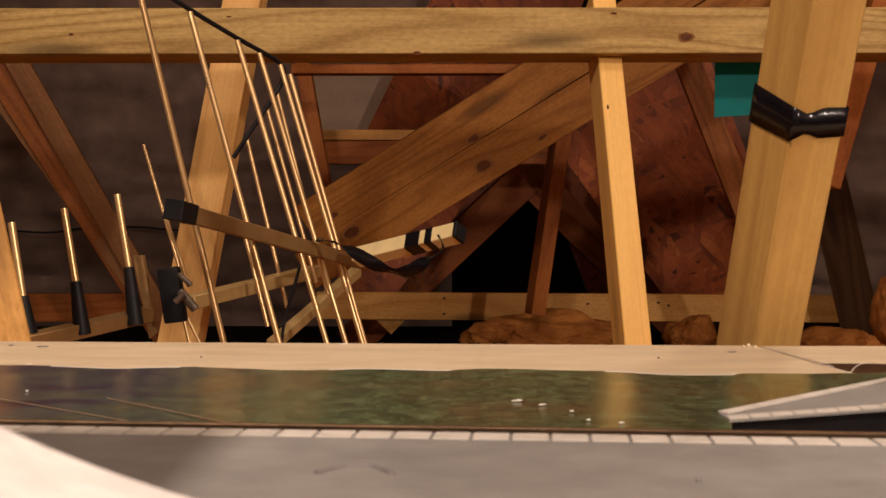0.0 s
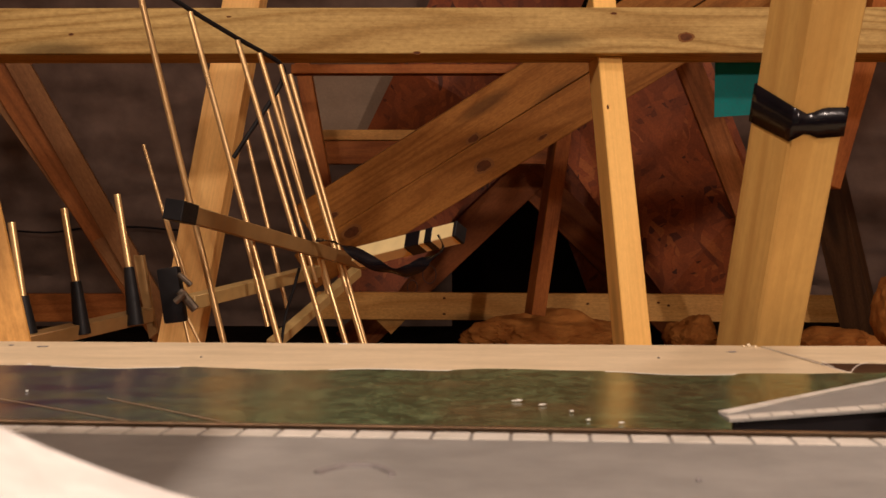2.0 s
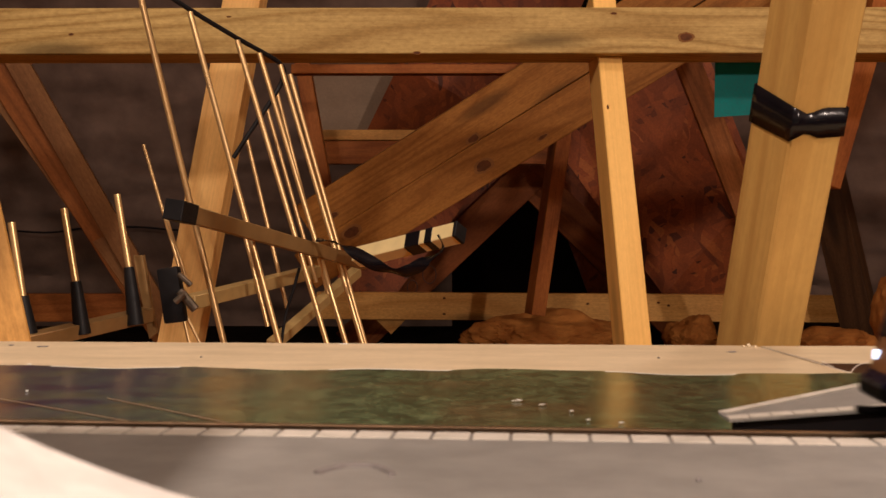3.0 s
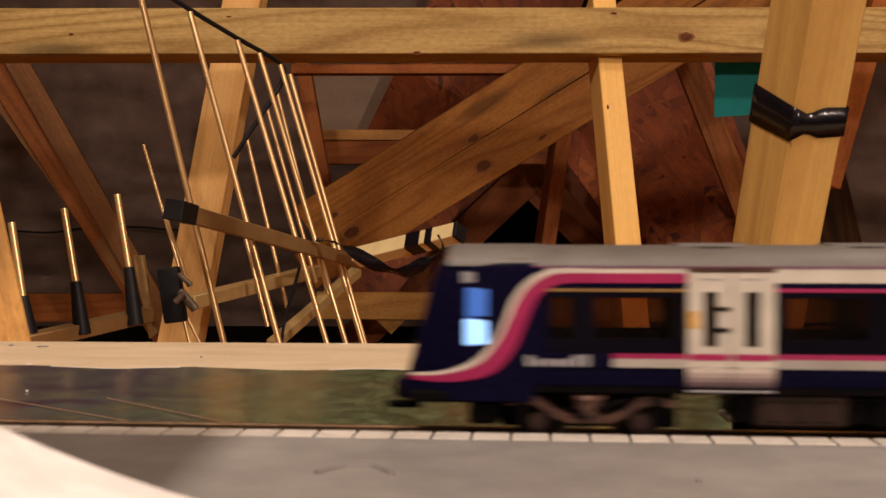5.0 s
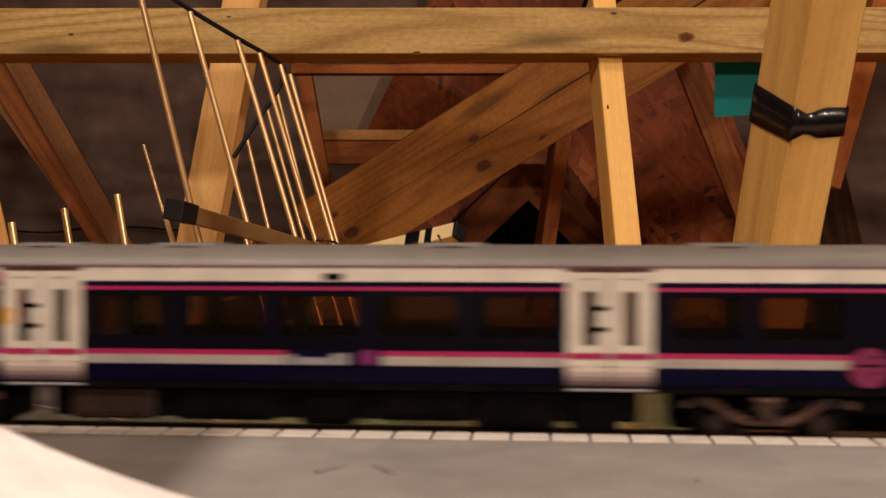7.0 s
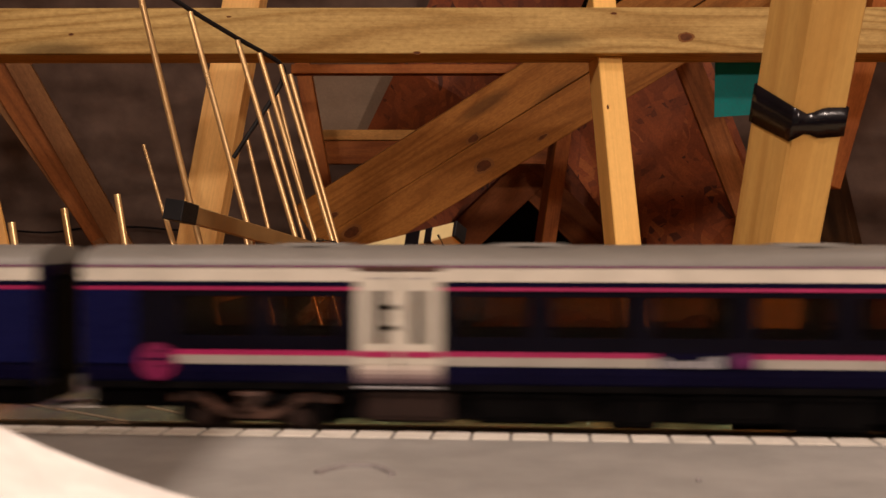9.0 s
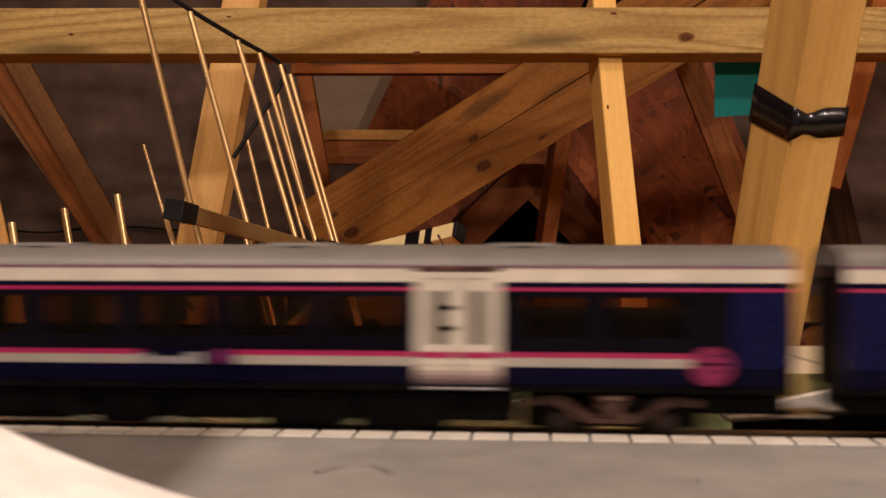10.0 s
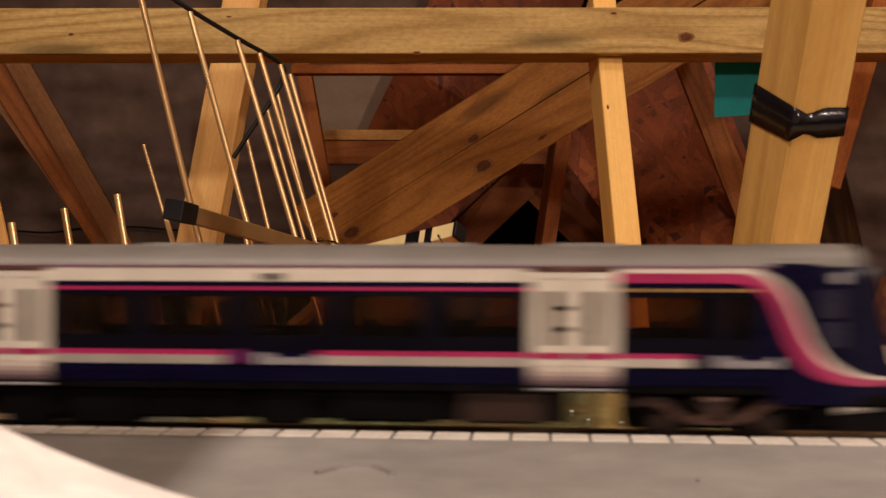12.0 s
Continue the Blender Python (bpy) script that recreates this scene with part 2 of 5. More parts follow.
# Waist cream dulled to grey: its weaker light is put into the colour.
WAIST_DIM = speckled("dimmed_waist_cream", (0.31, 0.285, 0.25), (0.36, 0.33, 0.29), 50, 0.4, 120)
PRINT_LINE = speckled("printed_line_tan", (0.24, 0.16, 0.1), (0.32, 0.22, 0.14), 90, 0.5)
CREAM = speckled("cream_paint", (0.47, 0.43, 0.36), (0.53, 0.485, 0.41), 50, 0.4, 120)
MAGENTA = speckled("magenta_paint", (0.24, 0.007, 0.06), (0.3, 0.01, 0.078), 50, 0.4)
DISC = speckled("deep_magenta_print", (0.12, 0.004, 0.04), (0.16, 0.006, 0.052), 50, 0.4)
PLUM = speckled("plum_paint", (0.1, 0.01, 0.07), (0.15, 0.016, 0.1), 50, 0.35)
ROOF = speckled("grey_roof_paint", (0.115, 0.109, 0.098), (0.148, 0.14, 0.126), 60, 0.55)
SILVER_TXT = speckled("silver_print", (0.2, 0.19, 0.2), (0.27, 0.26, 0.27), 60, 0.5)
YELLOW = speckled("warning_yellow", (0.5, 0.27, 0.05), (0.56, 0.31, 0.06), 60, 0.45)
BOGIE = speckled("rust_brown_bogie", (0.022, 0.01, 0.007), (0.11, 0.055, 0.039), 150, 0.36, 900, 0.0002, 0.3)
COUPLER = speckled("bright_nickel_coupler", (0.42, 0.38, 0.34), (0.6, 0.55, 0.5), 120, 0.3, 600, 0, 0.7)
TANK = speckled("red_brown_tank_paint", (0.016, 0.009, 0.007), (0.028, 0.015, 0.012), 120, 0.5, spec=0.15)
UNDER = speckled("black_underframe", (0.0014, 0.0012, 0.0014), (0.004, 0.0034, 0.0034), 120, 0.55, spec=0.03)
STEEL = speckled("blackened_wheel_steel", (0.006, 0.004, 0.004), (0.02, 0.013, 0.01), 150, 0.5, 700, 0.0001, 0.3, spec=0.2)
GLASS = tinted_glass("tinted_window", (0.62, 0.5, 0.4))
CAB_GLOW = glowing("blue_lit_cab_window", (0.035, 0.13, 0.5), 0.3)
CAB_GLOW_LOW = glowing("bright_blue_cab_light", (0.27, 0.52, 0.95), 1.1)
LAMP_WHITE = glowing("white_headlamp", (0.6, 0.72, 1.0), 3.5)
AMBER = speckled("amber_lens", (0.5, 0.2, 0.04), (0.6, 0.26, 0.06), 60, 0.25)
# Warning yellow taken down to ochre, for a nose that is in shade.
PANEL_SHADED = speckled("shaded_yellow_paint", (0.16, 0.065, 0.02), (0.2, 0.085, 0.027), 60, 0.5)
TAIL_RED = glowing("red_tail_lamp", (1.0, 0.02, 0.06), 1.5)
CAB_DARK = speckled("unlit_cab_glass", (0.006, 0.006, 0.016), (0.01, 0.01, 0.03), 40, 0.12)


# ---- mesh helpers ----
def finish(bm, name, mat, smooth=False):
    bmesh.ops.recalc_face_normals(bm, faces=bm.faces)
    me = bpy.data.meshes.new(name)
    bm.to_mesh(me)
    bm.free()
    for mt in (mat if isinstance(mat, (list, tuple)) else [mat]):
        me.materials.append(mt)
    if smooth:
        for f in me.polygons:
            f.use_smooth = True
        me.set_sharp_from_angle(angle=radians(38))
    return me


SIDED = {"window_band", "cab_side", "swoosh_cream", "swoosh_magenta", "lower_body", "top_stripe", "plum_stripe", "magenta_stripe", "cream_stripe", "end_quarter", "door_gutter",
         "gutter", "wordmark", "wordmark_disc", "magenta_disc", "notice", "waist_panel", "side_vent", "brake_pipe", "underskirt"}


def part(name, bm, mat, parent, label="", smooth=False):
    """Links a bmesh as one mesh object under a thing or a part."""
    if name in SIDED:
        far = bm.copy()
        for b, keep in ((bm, -1), (far, 1)):
            gone = [f for f in b.faces if f.calc_center_median().y * keep < 0]
            bmesh.ops.delete(b, geom=gone, context="FACES")
        other = new(name, finish(far, name, mat, smooth))
        other.parent = parent
        tagged(other, label)
    ob = new(name, finish(bm, name, mat, smooth))
    ob.parent = parent
    return tagged(ob, label)


def thing(name, label, category, group="", kind="", m=None):
    ob = new(name)
    ob.empty_display_size = 0.02
    if m is not None:
        ob.matrix_world = m
    return tagged(ob, label, category, group, kind)


def single(name, bm, mat, label, category, group="", kind="", m=None, smooth=False):
    ob = new(name, finish(bm, name, mat, smooth))
    if m is not None:
        ob.matrix_world = m
    return tagged(ob, label, category, group, kind)


def box(bm, x0, x1, y0, y1, z0, z1, bevel=0.0, segments=1):
    r = bmesh.ops.create_cube(bm, size=1.0)
    for v in r["verts"]:
        v.co = Vector(((x0 + x1) / 2 + v.co.x * (x1 - x0), (y0 + y1) / 2 + v.co.y * (y1 - y0), (z0 + z1) / 2 + v.co.z * (z1 - z0)))
    if bevel:
        es = list({e for v in r["verts"] for e in v.link_edges})
        bmesh.ops.bevel(bm, geom=es, offset=bevel, segments=segments, affect="EDGES", profile=0.6)
    return bm


def tube(bm, a, b, r0, r1=None, seg=12, caps=True):
    a, b = Vector(a), Vector(b)
    q = (b - a).to_track_quat("Z", "Y").to_matrix().to_4x4()
    m = Matrix.Translation((a + b) / 2) @ q
    bmesh.ops.create_cone(bm, cap_ends=caps, segments=seg, radius1=r0, radius2=r0 if r1 is None else r1, depth=(b - a).length, matrix=m)
    return bm


def prism(bm, pts, offset):
    """A polygon of 3D points made solid by an offset vector."""
    off = Vector(offset)
    a = [bm.verts.new(Vector(p)) for p in pts]
    b = [bm.verts.new(Vector(p) + off) for p in pts]
    n = len(pts)
    bm.faces.new(a)
    bm.faces.new(b[::-1])
    for i in range(n):
        bm.faces.new((a[i], a[(i + 1) % n], b[(i + 1) % n], b[i]))
    return bm


def wire(bm, pts, r, seg=8):
    """A round cord along points, smoothed."""
    pts = [Vector(p) for p in pts]
    fine = []
    for i in range(len(pts) - 1):
        p0, p1, p2, p3 = pts[max(i - 1, 0)], pts[i], pts[i + 1], pts[min(i + 2, len(pts) - 1)]
        for k in range(6):
            t = k / 6
            fine.append(0.5 * (2 * p1 + (p2 - p0) * t + (2 * p0 - 5 * p1 + 4 * p2 - p3) * t * t + (3 * p1 - p0 - 3 * p2 + p3) * t ** 3))
    fine.append(pts[-1])
    rings = []
    for i, p in enumerate(fine):
        d = (fine[min(i + 1, len(fine) - 1)] - fine[max(i - 1, 0)]).normalized()
        u = d.orthogonal().normalized() if i == 0 else (rings_u - d * rings_u.dot(d)).normalized()
        rings_u = u
        v = d.cross(u)
        rings.append([bm.verts.new(p + r * (math.cos(6.2832 * k / seg) * u + math.sin(6.2832 * k / seg) * v)) for k in range(seg)])
    for r0, r1 in zip(rings, rings[1:]):
        for k in range(seg):
            bm.faces.new((r0[k], r0[(k + 1) % seg], r1[(k + 1) % seg], r1[k]))
    bm.faces.new(rings[0][::-1])
    bm.faces.new(rings[-1])
    return bm


def along(a, b, face):
    """A pose at a whose x axis runs to b and whose z axis turns towards the direction face."""
    a, b = Vector(a), Vector(b)
    x = (b - a).normalized()
    z = Vector(face)
    z = (z - x * z.dot(x)).normalized()
    y = z.cross(x)
    m = Matrix((x, y, z)).transposed().to_4x4()
    m.translation = a
    return m, (b - a).length


def timber(name, a, b, wide, deep, face, mat, label, category="timber", group="", kind="structure", low=None, high=None):
    """A sawn member: its front face, 'wide' across, is centred on a-b and looks along 'face'; it is 'deep' behind that.
    low, high: heights to which its ends run on."""
    a, b = Vector(a), Vector(b)
    step = (b - a).normalized()
    if low is not None:
        a = a + step * ((low - a.z) / step.z)
    if high is not None:
        b = b + step * ((high - b.z) / step.z)
    m, length = along(a, b, face)
    bm = bmesh.new()
    box(bm, 0, length, -wide / 2, wide / 2, -deep, 0, 0.0015)
    for v in bm.verts:
        v.co.y += 0.0007 * noise.noise(v.co * 9)
    return single(name, bm, mat, label, category, group, kind, m)


# ---- the loft's shell ----
def slab(name, lo, hi, mat, label, category):
    bm = bmesh.new()
    box(bm, lo[0], hi[0], lo[1], hi[1], lo[2], hi[2])
    return single(name, bm, mat, label, category, "", "structure")


# Near floor is out of view; its wool brown reflects light upwards.
slab("floor", (-4, -5, -0.42), (4, 3.1, -0.36), WOOL, "unseen near loft floor in mineral-wool brown, to bounce light", "floor")
# Far floor is coloured black so that the eaves look unlit.
slab("floor_far", (-4, 3.1, -0.42), (4, 8, -0.36), DARK, "far loft floor under the eaves, coloured near-black for gloom", "floor")
slab("ceiling", (-4, -5, 2.3), (4, 8, 2.36), SHELL, "unseen roof closing the loft, pale brown to bounce light", "ceiling")
slab("wall_back", (-4, -5.06, -0.36), (4, -5, 2.3), SHELL, "unseen end wall of the loft, pale brown to bounce light", "wall")
slab("wall_front", (-4, 8, -0.36), (4, 8.06, 2.3), DARK, "far end of the loft, coloured near-black as unlit", "wall")
slab("wall_left", (-4.06, -5, -0.36), (-4, 8, 2.3), SHELL, "unseen side wall of the loft, pale brown to bounce light", "wall")
slab("wall_right", (4, -5, -0.36), (4.06, 8, 2.3), SHELL, "unseen side wall of the loft, pale brown to bounce light", "wall")


def sagging_sheet(name, p00, p10, p01, p11, mat, label, nx=90, nz=70, sag=0.03):
    """Roofing felt that hangs in shallow folds between its fixings."""
    bm = bmesh.new()
    p00, p10, p01, p11 = [Vector(p) for p in (p00, p10, p01, p11)]
    nrm = (p10 - p00).cross(p01 - p00).normalized()
    grid = []
    for j in range(nz + 1):
        v = j / nz
        row = []
        for i in range(nx + 1):
            u = i / nx
            p = (p00 * (1 - u) + p10 * u) * (1 - v) + (p01 * (1 - u) + p11 * u) * v
            k = noise.noise(Vector((p.x * 1.6, p.z * 11, 3.0))) * sag + noise.noise(Vector((p.x * 5, p.z * 26, 8.0))) * sag * 0.35
            k += 0.006 * math.sin(u * 19) * math.sin(v * 6)
            row.append(bm.verts.new(p + nrm * k))
        grid.append(row)
    for j in range(nz):
        for i in range(nx):
            bm.faces.new((grid[j][i], grid[j][i + 1], grid[j + 1][i + 1], grid[j + 1][i]))
    ob = single(name, bm, mat, label, "felt", "", "structure", smooth=True)
    so = ob.modifiers.new("thick", "SOLIDIFY")
    so.thickness = 0.003
    return ob


sagging_sheet("roof_felt", (-2.5026, 5.4074, -0.5332), (0.0424, 5.4074, -0.5332), (-2.0855, 4.5259, 1.1125), (0.0353, 4.5259, 1.1125), FELT, "grey-brown roofing felt sagging between rafters")
sagging_sheet("roof_felt", (0.9743, 4.5073, -0.3455), (1.9079, 3.8312, -0.2842), (0.8931, 4.1487, 1.0251), (1.646, 3.319, 0.8327), FELT, "grey-brown roofing felt behind the taped post")


def board(name, pts, mat, label, category="board"):
    bm = bmesh.new()
    prism(bm, pts, (0, 0.011, 0))
    return single(name, bm, mat, label, category, "", "structure")


board("strand_board", [(-0.3049, 4.5175, 0.4542), (-0.1623, 4.3704, 0.7145), (0.0128, 4.375, 1.0775), (0.5894, 4.375, 1.0775), (0.3226, 4.5174, 0.4498)], OSB, "reddish strand board sheathing under the roof")
board("strand_board", [(-0.3726, 4.1337, -0.1535), (-0.3929, 4.1374, 0.1341), (0.1539, 4.1399, 0.3366), (0.1497, 4.1337, 0.2796), (0.0223, 4.1337, 0.0976), (-0.1701, 4.1337, -0.1535)], OSB, "dark reddish strand board with pencil scrawl")
board("strand_board", [(-0.3513, 4.42, 0.0965), (0.1425, 4.42, 0.3771), (0.4665, 4.42, 0.3771), (0.3258, 4.42, 0.1995), (-0.0408, 4.42, -0.1523), (-0.1814, 4.42, -0.1631)], OSB, "dark strand board behind the far truss rafter")
board("strand_board", [(0.3504, 4.5924, 0.4338), (0.5301, 4.5924, 0.4338), (0.9119, 4.584, -0.2288), (0.5975, 4.584, -0.2288)], OSB, "strand board behind the far truss")
board("strand_board", [(0.4264, 3.944, 0.3044), (0.4327, 3.9161, 0.4748), (0.7475, 3.7687, 0.7167), (0.8579, 3.768, 0.6615), (1.0328, 3.7624, 0.2197), (1.0741, 3.9082, -0.1455), (0.7544, 3.9382, -0.1471)], OSB, "reddish strand board panel on the slope")

board("underlay_patch", [(-0.5491, 4.6981, 0.4653), (-0.5368, 4.5959, 0.7078), (-0.1437, 4.5959, 0.7078), (-0.147, 4.6981, 0.4653)], PALE_FELT, "pale grey-beige underlay patch beside the strand board", "felt")

TOWARDS = (0, -1, 0)
timber("binder_beam", (-3.8741, 1.809, 0.3769), (3.9024, 1.8091, 0.3871), 0.0716, 0.102, TOWARDS, PINE_OLD, "pale horizontal pine binder with knots", "beam")
timber("purlin", (-0.3863, 2.9385, 0.4839), (0.2097, 2.9385, 0.4839), 0.0230, 0.05, TOWARDS, PINE_RED, "thin orange-brown purlin in the shade", "beam")
timber("roof_strut", (0.2724, 1.5922, -0.1124), (0.2639, 1.931, 0.5109), 0.0385, 0.07, (0.075, -1, 0), PINE_FRESH, "bright pale pine strut leaning back", "strut", low=-0.36, high=0.47)
timber("roof_strut", (-0.4675, 2.17, 0.0366), (-0.4263, 2.23, 0.3194), 0.0755, 0.05, (-0.12, -1, 0), PINE_STRUT, "broad pale pine strut behind the aerial", "strut", low=-0.36, high=0.7)
timber("wooden_post", (0.2013, 0.7176, -0.0442), (0.2109, 0.6034, 0.2031), 0.0315, 0.048, (0.2, -1, 0), PINE_POST, "pale planed pine post standing at the board edge", "post", low=-0.36, high=0.7)
timber("wooden_post", (-0.3332, 0.9012, -0.0362), (-0.3729, 0.9035, 0.1405), 0.0283, 0.05, (0.56, -1, 0), PINE, "pale pine post in front of the felt", "post", low=-0.36, high=0.7)
timber("rafter", (-0.8516, 3.15, -0.0139), (-1.1082, 3.05, 0.488), 0.0566, 0.05, (0.2, -1, 0), PINE_TAN, "tan rafter running down the slope", "rafter", "rafters", low=-0.36, high=1.6)
# Separate darker timber stands for the tan rafter's left face in shade.
timber("rafter", (-0.9012, 3.162, 0.009), (-1.145, 3.062, 0.4448), 0.075, 0.05, (0.2, -1, 0), PINE_BROWN, "dark red-brown timber for the tan rafter's shaded side", "rafter", "rafters", low=-0.36, high=1.6)
timber("rafter", (-0.9109, 3.158, 0.0013), (-1.1404, 3.085, 0.3573), 0.034, 0.05, (0.2, -1, 0), PINE_TAN, "brown rafter edge beside the felt", "rafter", "rafters", low=-0.36, high=1.6)
timber("roof_strut", (-0.332, 3.4595, 0.0547), (-0.4268, 3.4664, 0.5967), 0.0440, 0.06, TOWARDS, PINE_RED, "thin orange-brown strut behind the aerial rods", "strut")
# Paler pine puts the light on the rail's upper strip into its colour.
timber("collar_rail", (-0.4587, 4.0958, 0.4157), (0.4026, 4.0958, 0.4157), 0.0361, 0.045, TOWARDS, PINE, "lit upper strip of a cross rail, in paler pine", "rail")
timber("collar_rail", (-0.4553, 4.0649, 0.3515), (0.3997, 4.0649, 0.3515), 0.0815, 0.04, TOWARDS, PINE_RED, "red-brown cross rail between trusses", "rail")
timber("hip_rafter", (-0.3414, 2.8582, 0.087), (0.6045, 2.7152, 0.6676), 0.1008, 0.045, (0, -1, -0.15), PINE_HIP, "heavy brown hip rafter, upper plank", "rafter", "hip rafter planks", high=1.2)
timber("hip_rafter", (-0.3432, 2.8718, -0.031), (0.6078, 2.7286, 0.548), 0.1000, 0.045, (0, -1, -0.15), PINE_HIP, "heavy brown hip rafter, lower plank with knots", "rafter", "hip rafter planks", high=1.2)
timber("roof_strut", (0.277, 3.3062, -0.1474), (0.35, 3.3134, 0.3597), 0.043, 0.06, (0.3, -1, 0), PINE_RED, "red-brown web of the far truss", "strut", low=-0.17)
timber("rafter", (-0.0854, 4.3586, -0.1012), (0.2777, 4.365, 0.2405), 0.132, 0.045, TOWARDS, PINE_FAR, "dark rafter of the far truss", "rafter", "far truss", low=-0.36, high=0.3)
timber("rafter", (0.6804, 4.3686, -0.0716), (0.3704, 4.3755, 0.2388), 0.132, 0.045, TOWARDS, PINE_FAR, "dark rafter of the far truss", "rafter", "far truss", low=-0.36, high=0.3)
timber("bottom_chord", (-0.4206, 3.8326, -0.1734), (3.9736, 3.8322, -0.204), 0.0901, 0.045, TOWARDS, PINE, "pale bottom chord of the far truss", "beam")
timber("bottom_chord", (-3.9902, 3.9077, -0.1857), (-0.9267, 3.9077, -0.1857), 0.0957, 0.045, TOWARDS, PINE_RED, "brown ceiling joist under the rafters", "beam")
timber("rafter", (0.8053, 3.1587, 0.1946), (0.6775, 3.1654, 0.5195), 0.07, 0.02, (0, -1, 0), PINE_BROWN, "brown valley rafter beside the strand board", "rafter", "rafters", low=-0.1, high=0.62)
timber("rafter", (0.7578, 2.2575, 0.1571), (0.8572, 2.2618, 0.4995), 0.0442, 0.05, (0.2, -1, 0), PINE_RED, "orange-brown rafter behind the taped post", "rafter", "rafters", high=1.5)
timber("rafter", (1.3185, 3.6049, -0.3344), (1.1594, 3.6137, 0.3548), 0.1060, 0.06, (-0.9, -1, 0), PINE_DARK, "rafter foot behind the post, shade put into its colour", "rafter", "rafters", low=-0.36)


def knot(member, place, rx, rz):
    """A dark knot flush in the front of a timber, with a paler ring."""
    local = member.matrix_world.inverted() @ Vector(place)
    for grow, lift, mat in ((1.4, 0.0003, KNOT_RING), (1.0, 0.0006, KNOT)):
        bm = bmesh.new()
        bmesh.ops.create_cone(bm, cap_ends=True, segments=22, radius1=1.0, radius2=0.96, depth=0.0006)
        for v in bm.verts:
            w = 1 + 0.22 * noise.noise(Vector((v.co.x * 2, v.co.y * 2, rx * 900)))
            v.co = Vector((local.x + v.co.x * rx * grow * w, local.y + v.co.y * rz * grow * w, v.co.z + lift))
        part("knot", bm, mat, member, "dark knot in the wood")


members = {o.name: o for o in scene.objects}
BEAM, HIP_A, HIP_B = members["binder_beam"], members["hip_rafter"], members["hip_rafter.001"]
STRUT, CHORD = members["roof_strut"], members["bottom_chord"]
knot(BEAM, (0.38, 1.8089, 0.3716), 0.0095, 0.0055)
knot(BEAM, (0.2669, 1.8094, 0.4087), 0.004, 0.0015)
knot(BEAM, (-0.0407, 1.8086, 0.3468), 0.005, 0.002)
knot(BEAM, (-0.5815, 1.809, 0.376), 0.003, 0.0015)
knot(BEAM, (-0.3349, 1.8093, 0.4034), 0.003, 0.001)
knot(HIP_A, (0.074, 2.8007, 0.2947), 0.014, 0.008)
knot(HIP_B, (0.0992, 2.8149, 0.2312), 0.019, 0.012)
knot(HIP_B, (-0.2255, 2.8429, 0.0674), 0.02, 0.012)
knot(HIP_A, (-0.2686, 2.8585, 0.1122), 0.01, 0.006)
knot(HIP_B, (0.2411, 2.8008, 0.3001), 0.012, 0.004)
knot(STRUT, (0.2545, 1.8074, 0.2532), 0.003, 0.0012)
for place in ((0.0038, 3.8329, -0.149), (0.0038, 3.8323, -0.2016), (0.7155, 3.8327, -0.164), (0.7493, 3.8326, -0.1734), (0.4807, 3.8327, -0.1678)):
    knot(CHORD, place, 0.004, 0.003)
bm = bmesh.new()
prism(bm, [(-0.2309, 3.8622, -0.215), (-0.1173, 3.8622, -0.215), (-0.1741, 3.8615, -0.2718)], (0, 0.03, 0))
single("timber_wedge", bm, PINE, "small pale wedge under the bottom chord", "wedge", "", "structure")


def wool_heap(name, centre, rx, ry, rz, seed, label):
    """A torn lump of mineral wool with a ragged fibrous outline."""
    bm = bmesh.new()
    bmesh.ops.create_icosphere(bm, subdivisions=6, radius=1.0)
    off = Vector((seed * 7.1, seed * 3.3, seed))
    for v in bm.verts:
        d = v.co.normalized()
        k = 1 + 0.26 * noise.noise(d * 1.7 + off) + 0.07 * noise.noise(d * 5 + off) + 0.028 * noise.noise(d * 17 + off) + 0.016 * noise.noise(d * 40 + off) + 0.012 * noise.noise(d * 90 + off)
        v.co = Vector((d.x * rx * k, d.y * ry * k, max(d.z, -0.6) * rz * k))
    return single(name, bm, WOOL, label, "insulation", "loft insulation", m=pose(*centre), smooth=True)


wool_heap("insulation_roll", (0.3219, 3.5307, -0.2569), 0.2336, 0.14, 0.0865, 1, "torn yellow-brown mineral wool lump against the chord")
wool_heap("insulation_roll", (0.7469, 3.4555, -0.2603), 0.0813, 0.1, 0.0745, 2, "small brown mineral wool lump")
wool_heap("insulation_roll", (0.9738, 2.8544, -0.2166), 0.1049, 0.1, 0.0476, 3, "brown mineral wool heap behind the post")
wool_heap("insulation_roll", (1.0115, 2.5548, -0.1183), 0.0526, 0.1, 0.1002, 4, "brown mineral wool bundle at the eaves")

# faint pencil loops on the strand board
for cx, cz in (((-0.0483, 4.1121, -0.0798), 0.032), ((-0.1088, 4.1115, -0.1241), 0.024)):
    bm = bmesh.new()
    c = Vector(cx)
    wire(bm, [c + Vector((math.cos(t * 0.72) * cz * 0.75, -0.004, math.sin(t * 0.72) * cz)) for t in range(10)], 0.0016, 5)
    single("pencil_mark", bm, PENCIL, "faint dark pencil loop on the strand board", "mark", "pencil marks")

# ---- the baseboard ----
PSI = radians(5.1)
ALONG = Vector((math.cos(PSI), -math.sin(PSI), 0))
ACROSS = Vector((math.sin(PSI), math.cos(PSI), 0))
BASE = Vector((0, 0.296, 0)) + ACROSS * 0.0175
RAIL_TOP = 0.0096


def on_track(s, lateral, z):
    """A point s along the track, lateral beyond its middle, z high."""
    v = BASE + ALONG * s + ACROSS * lateral
    return (v.x, v.y, z)


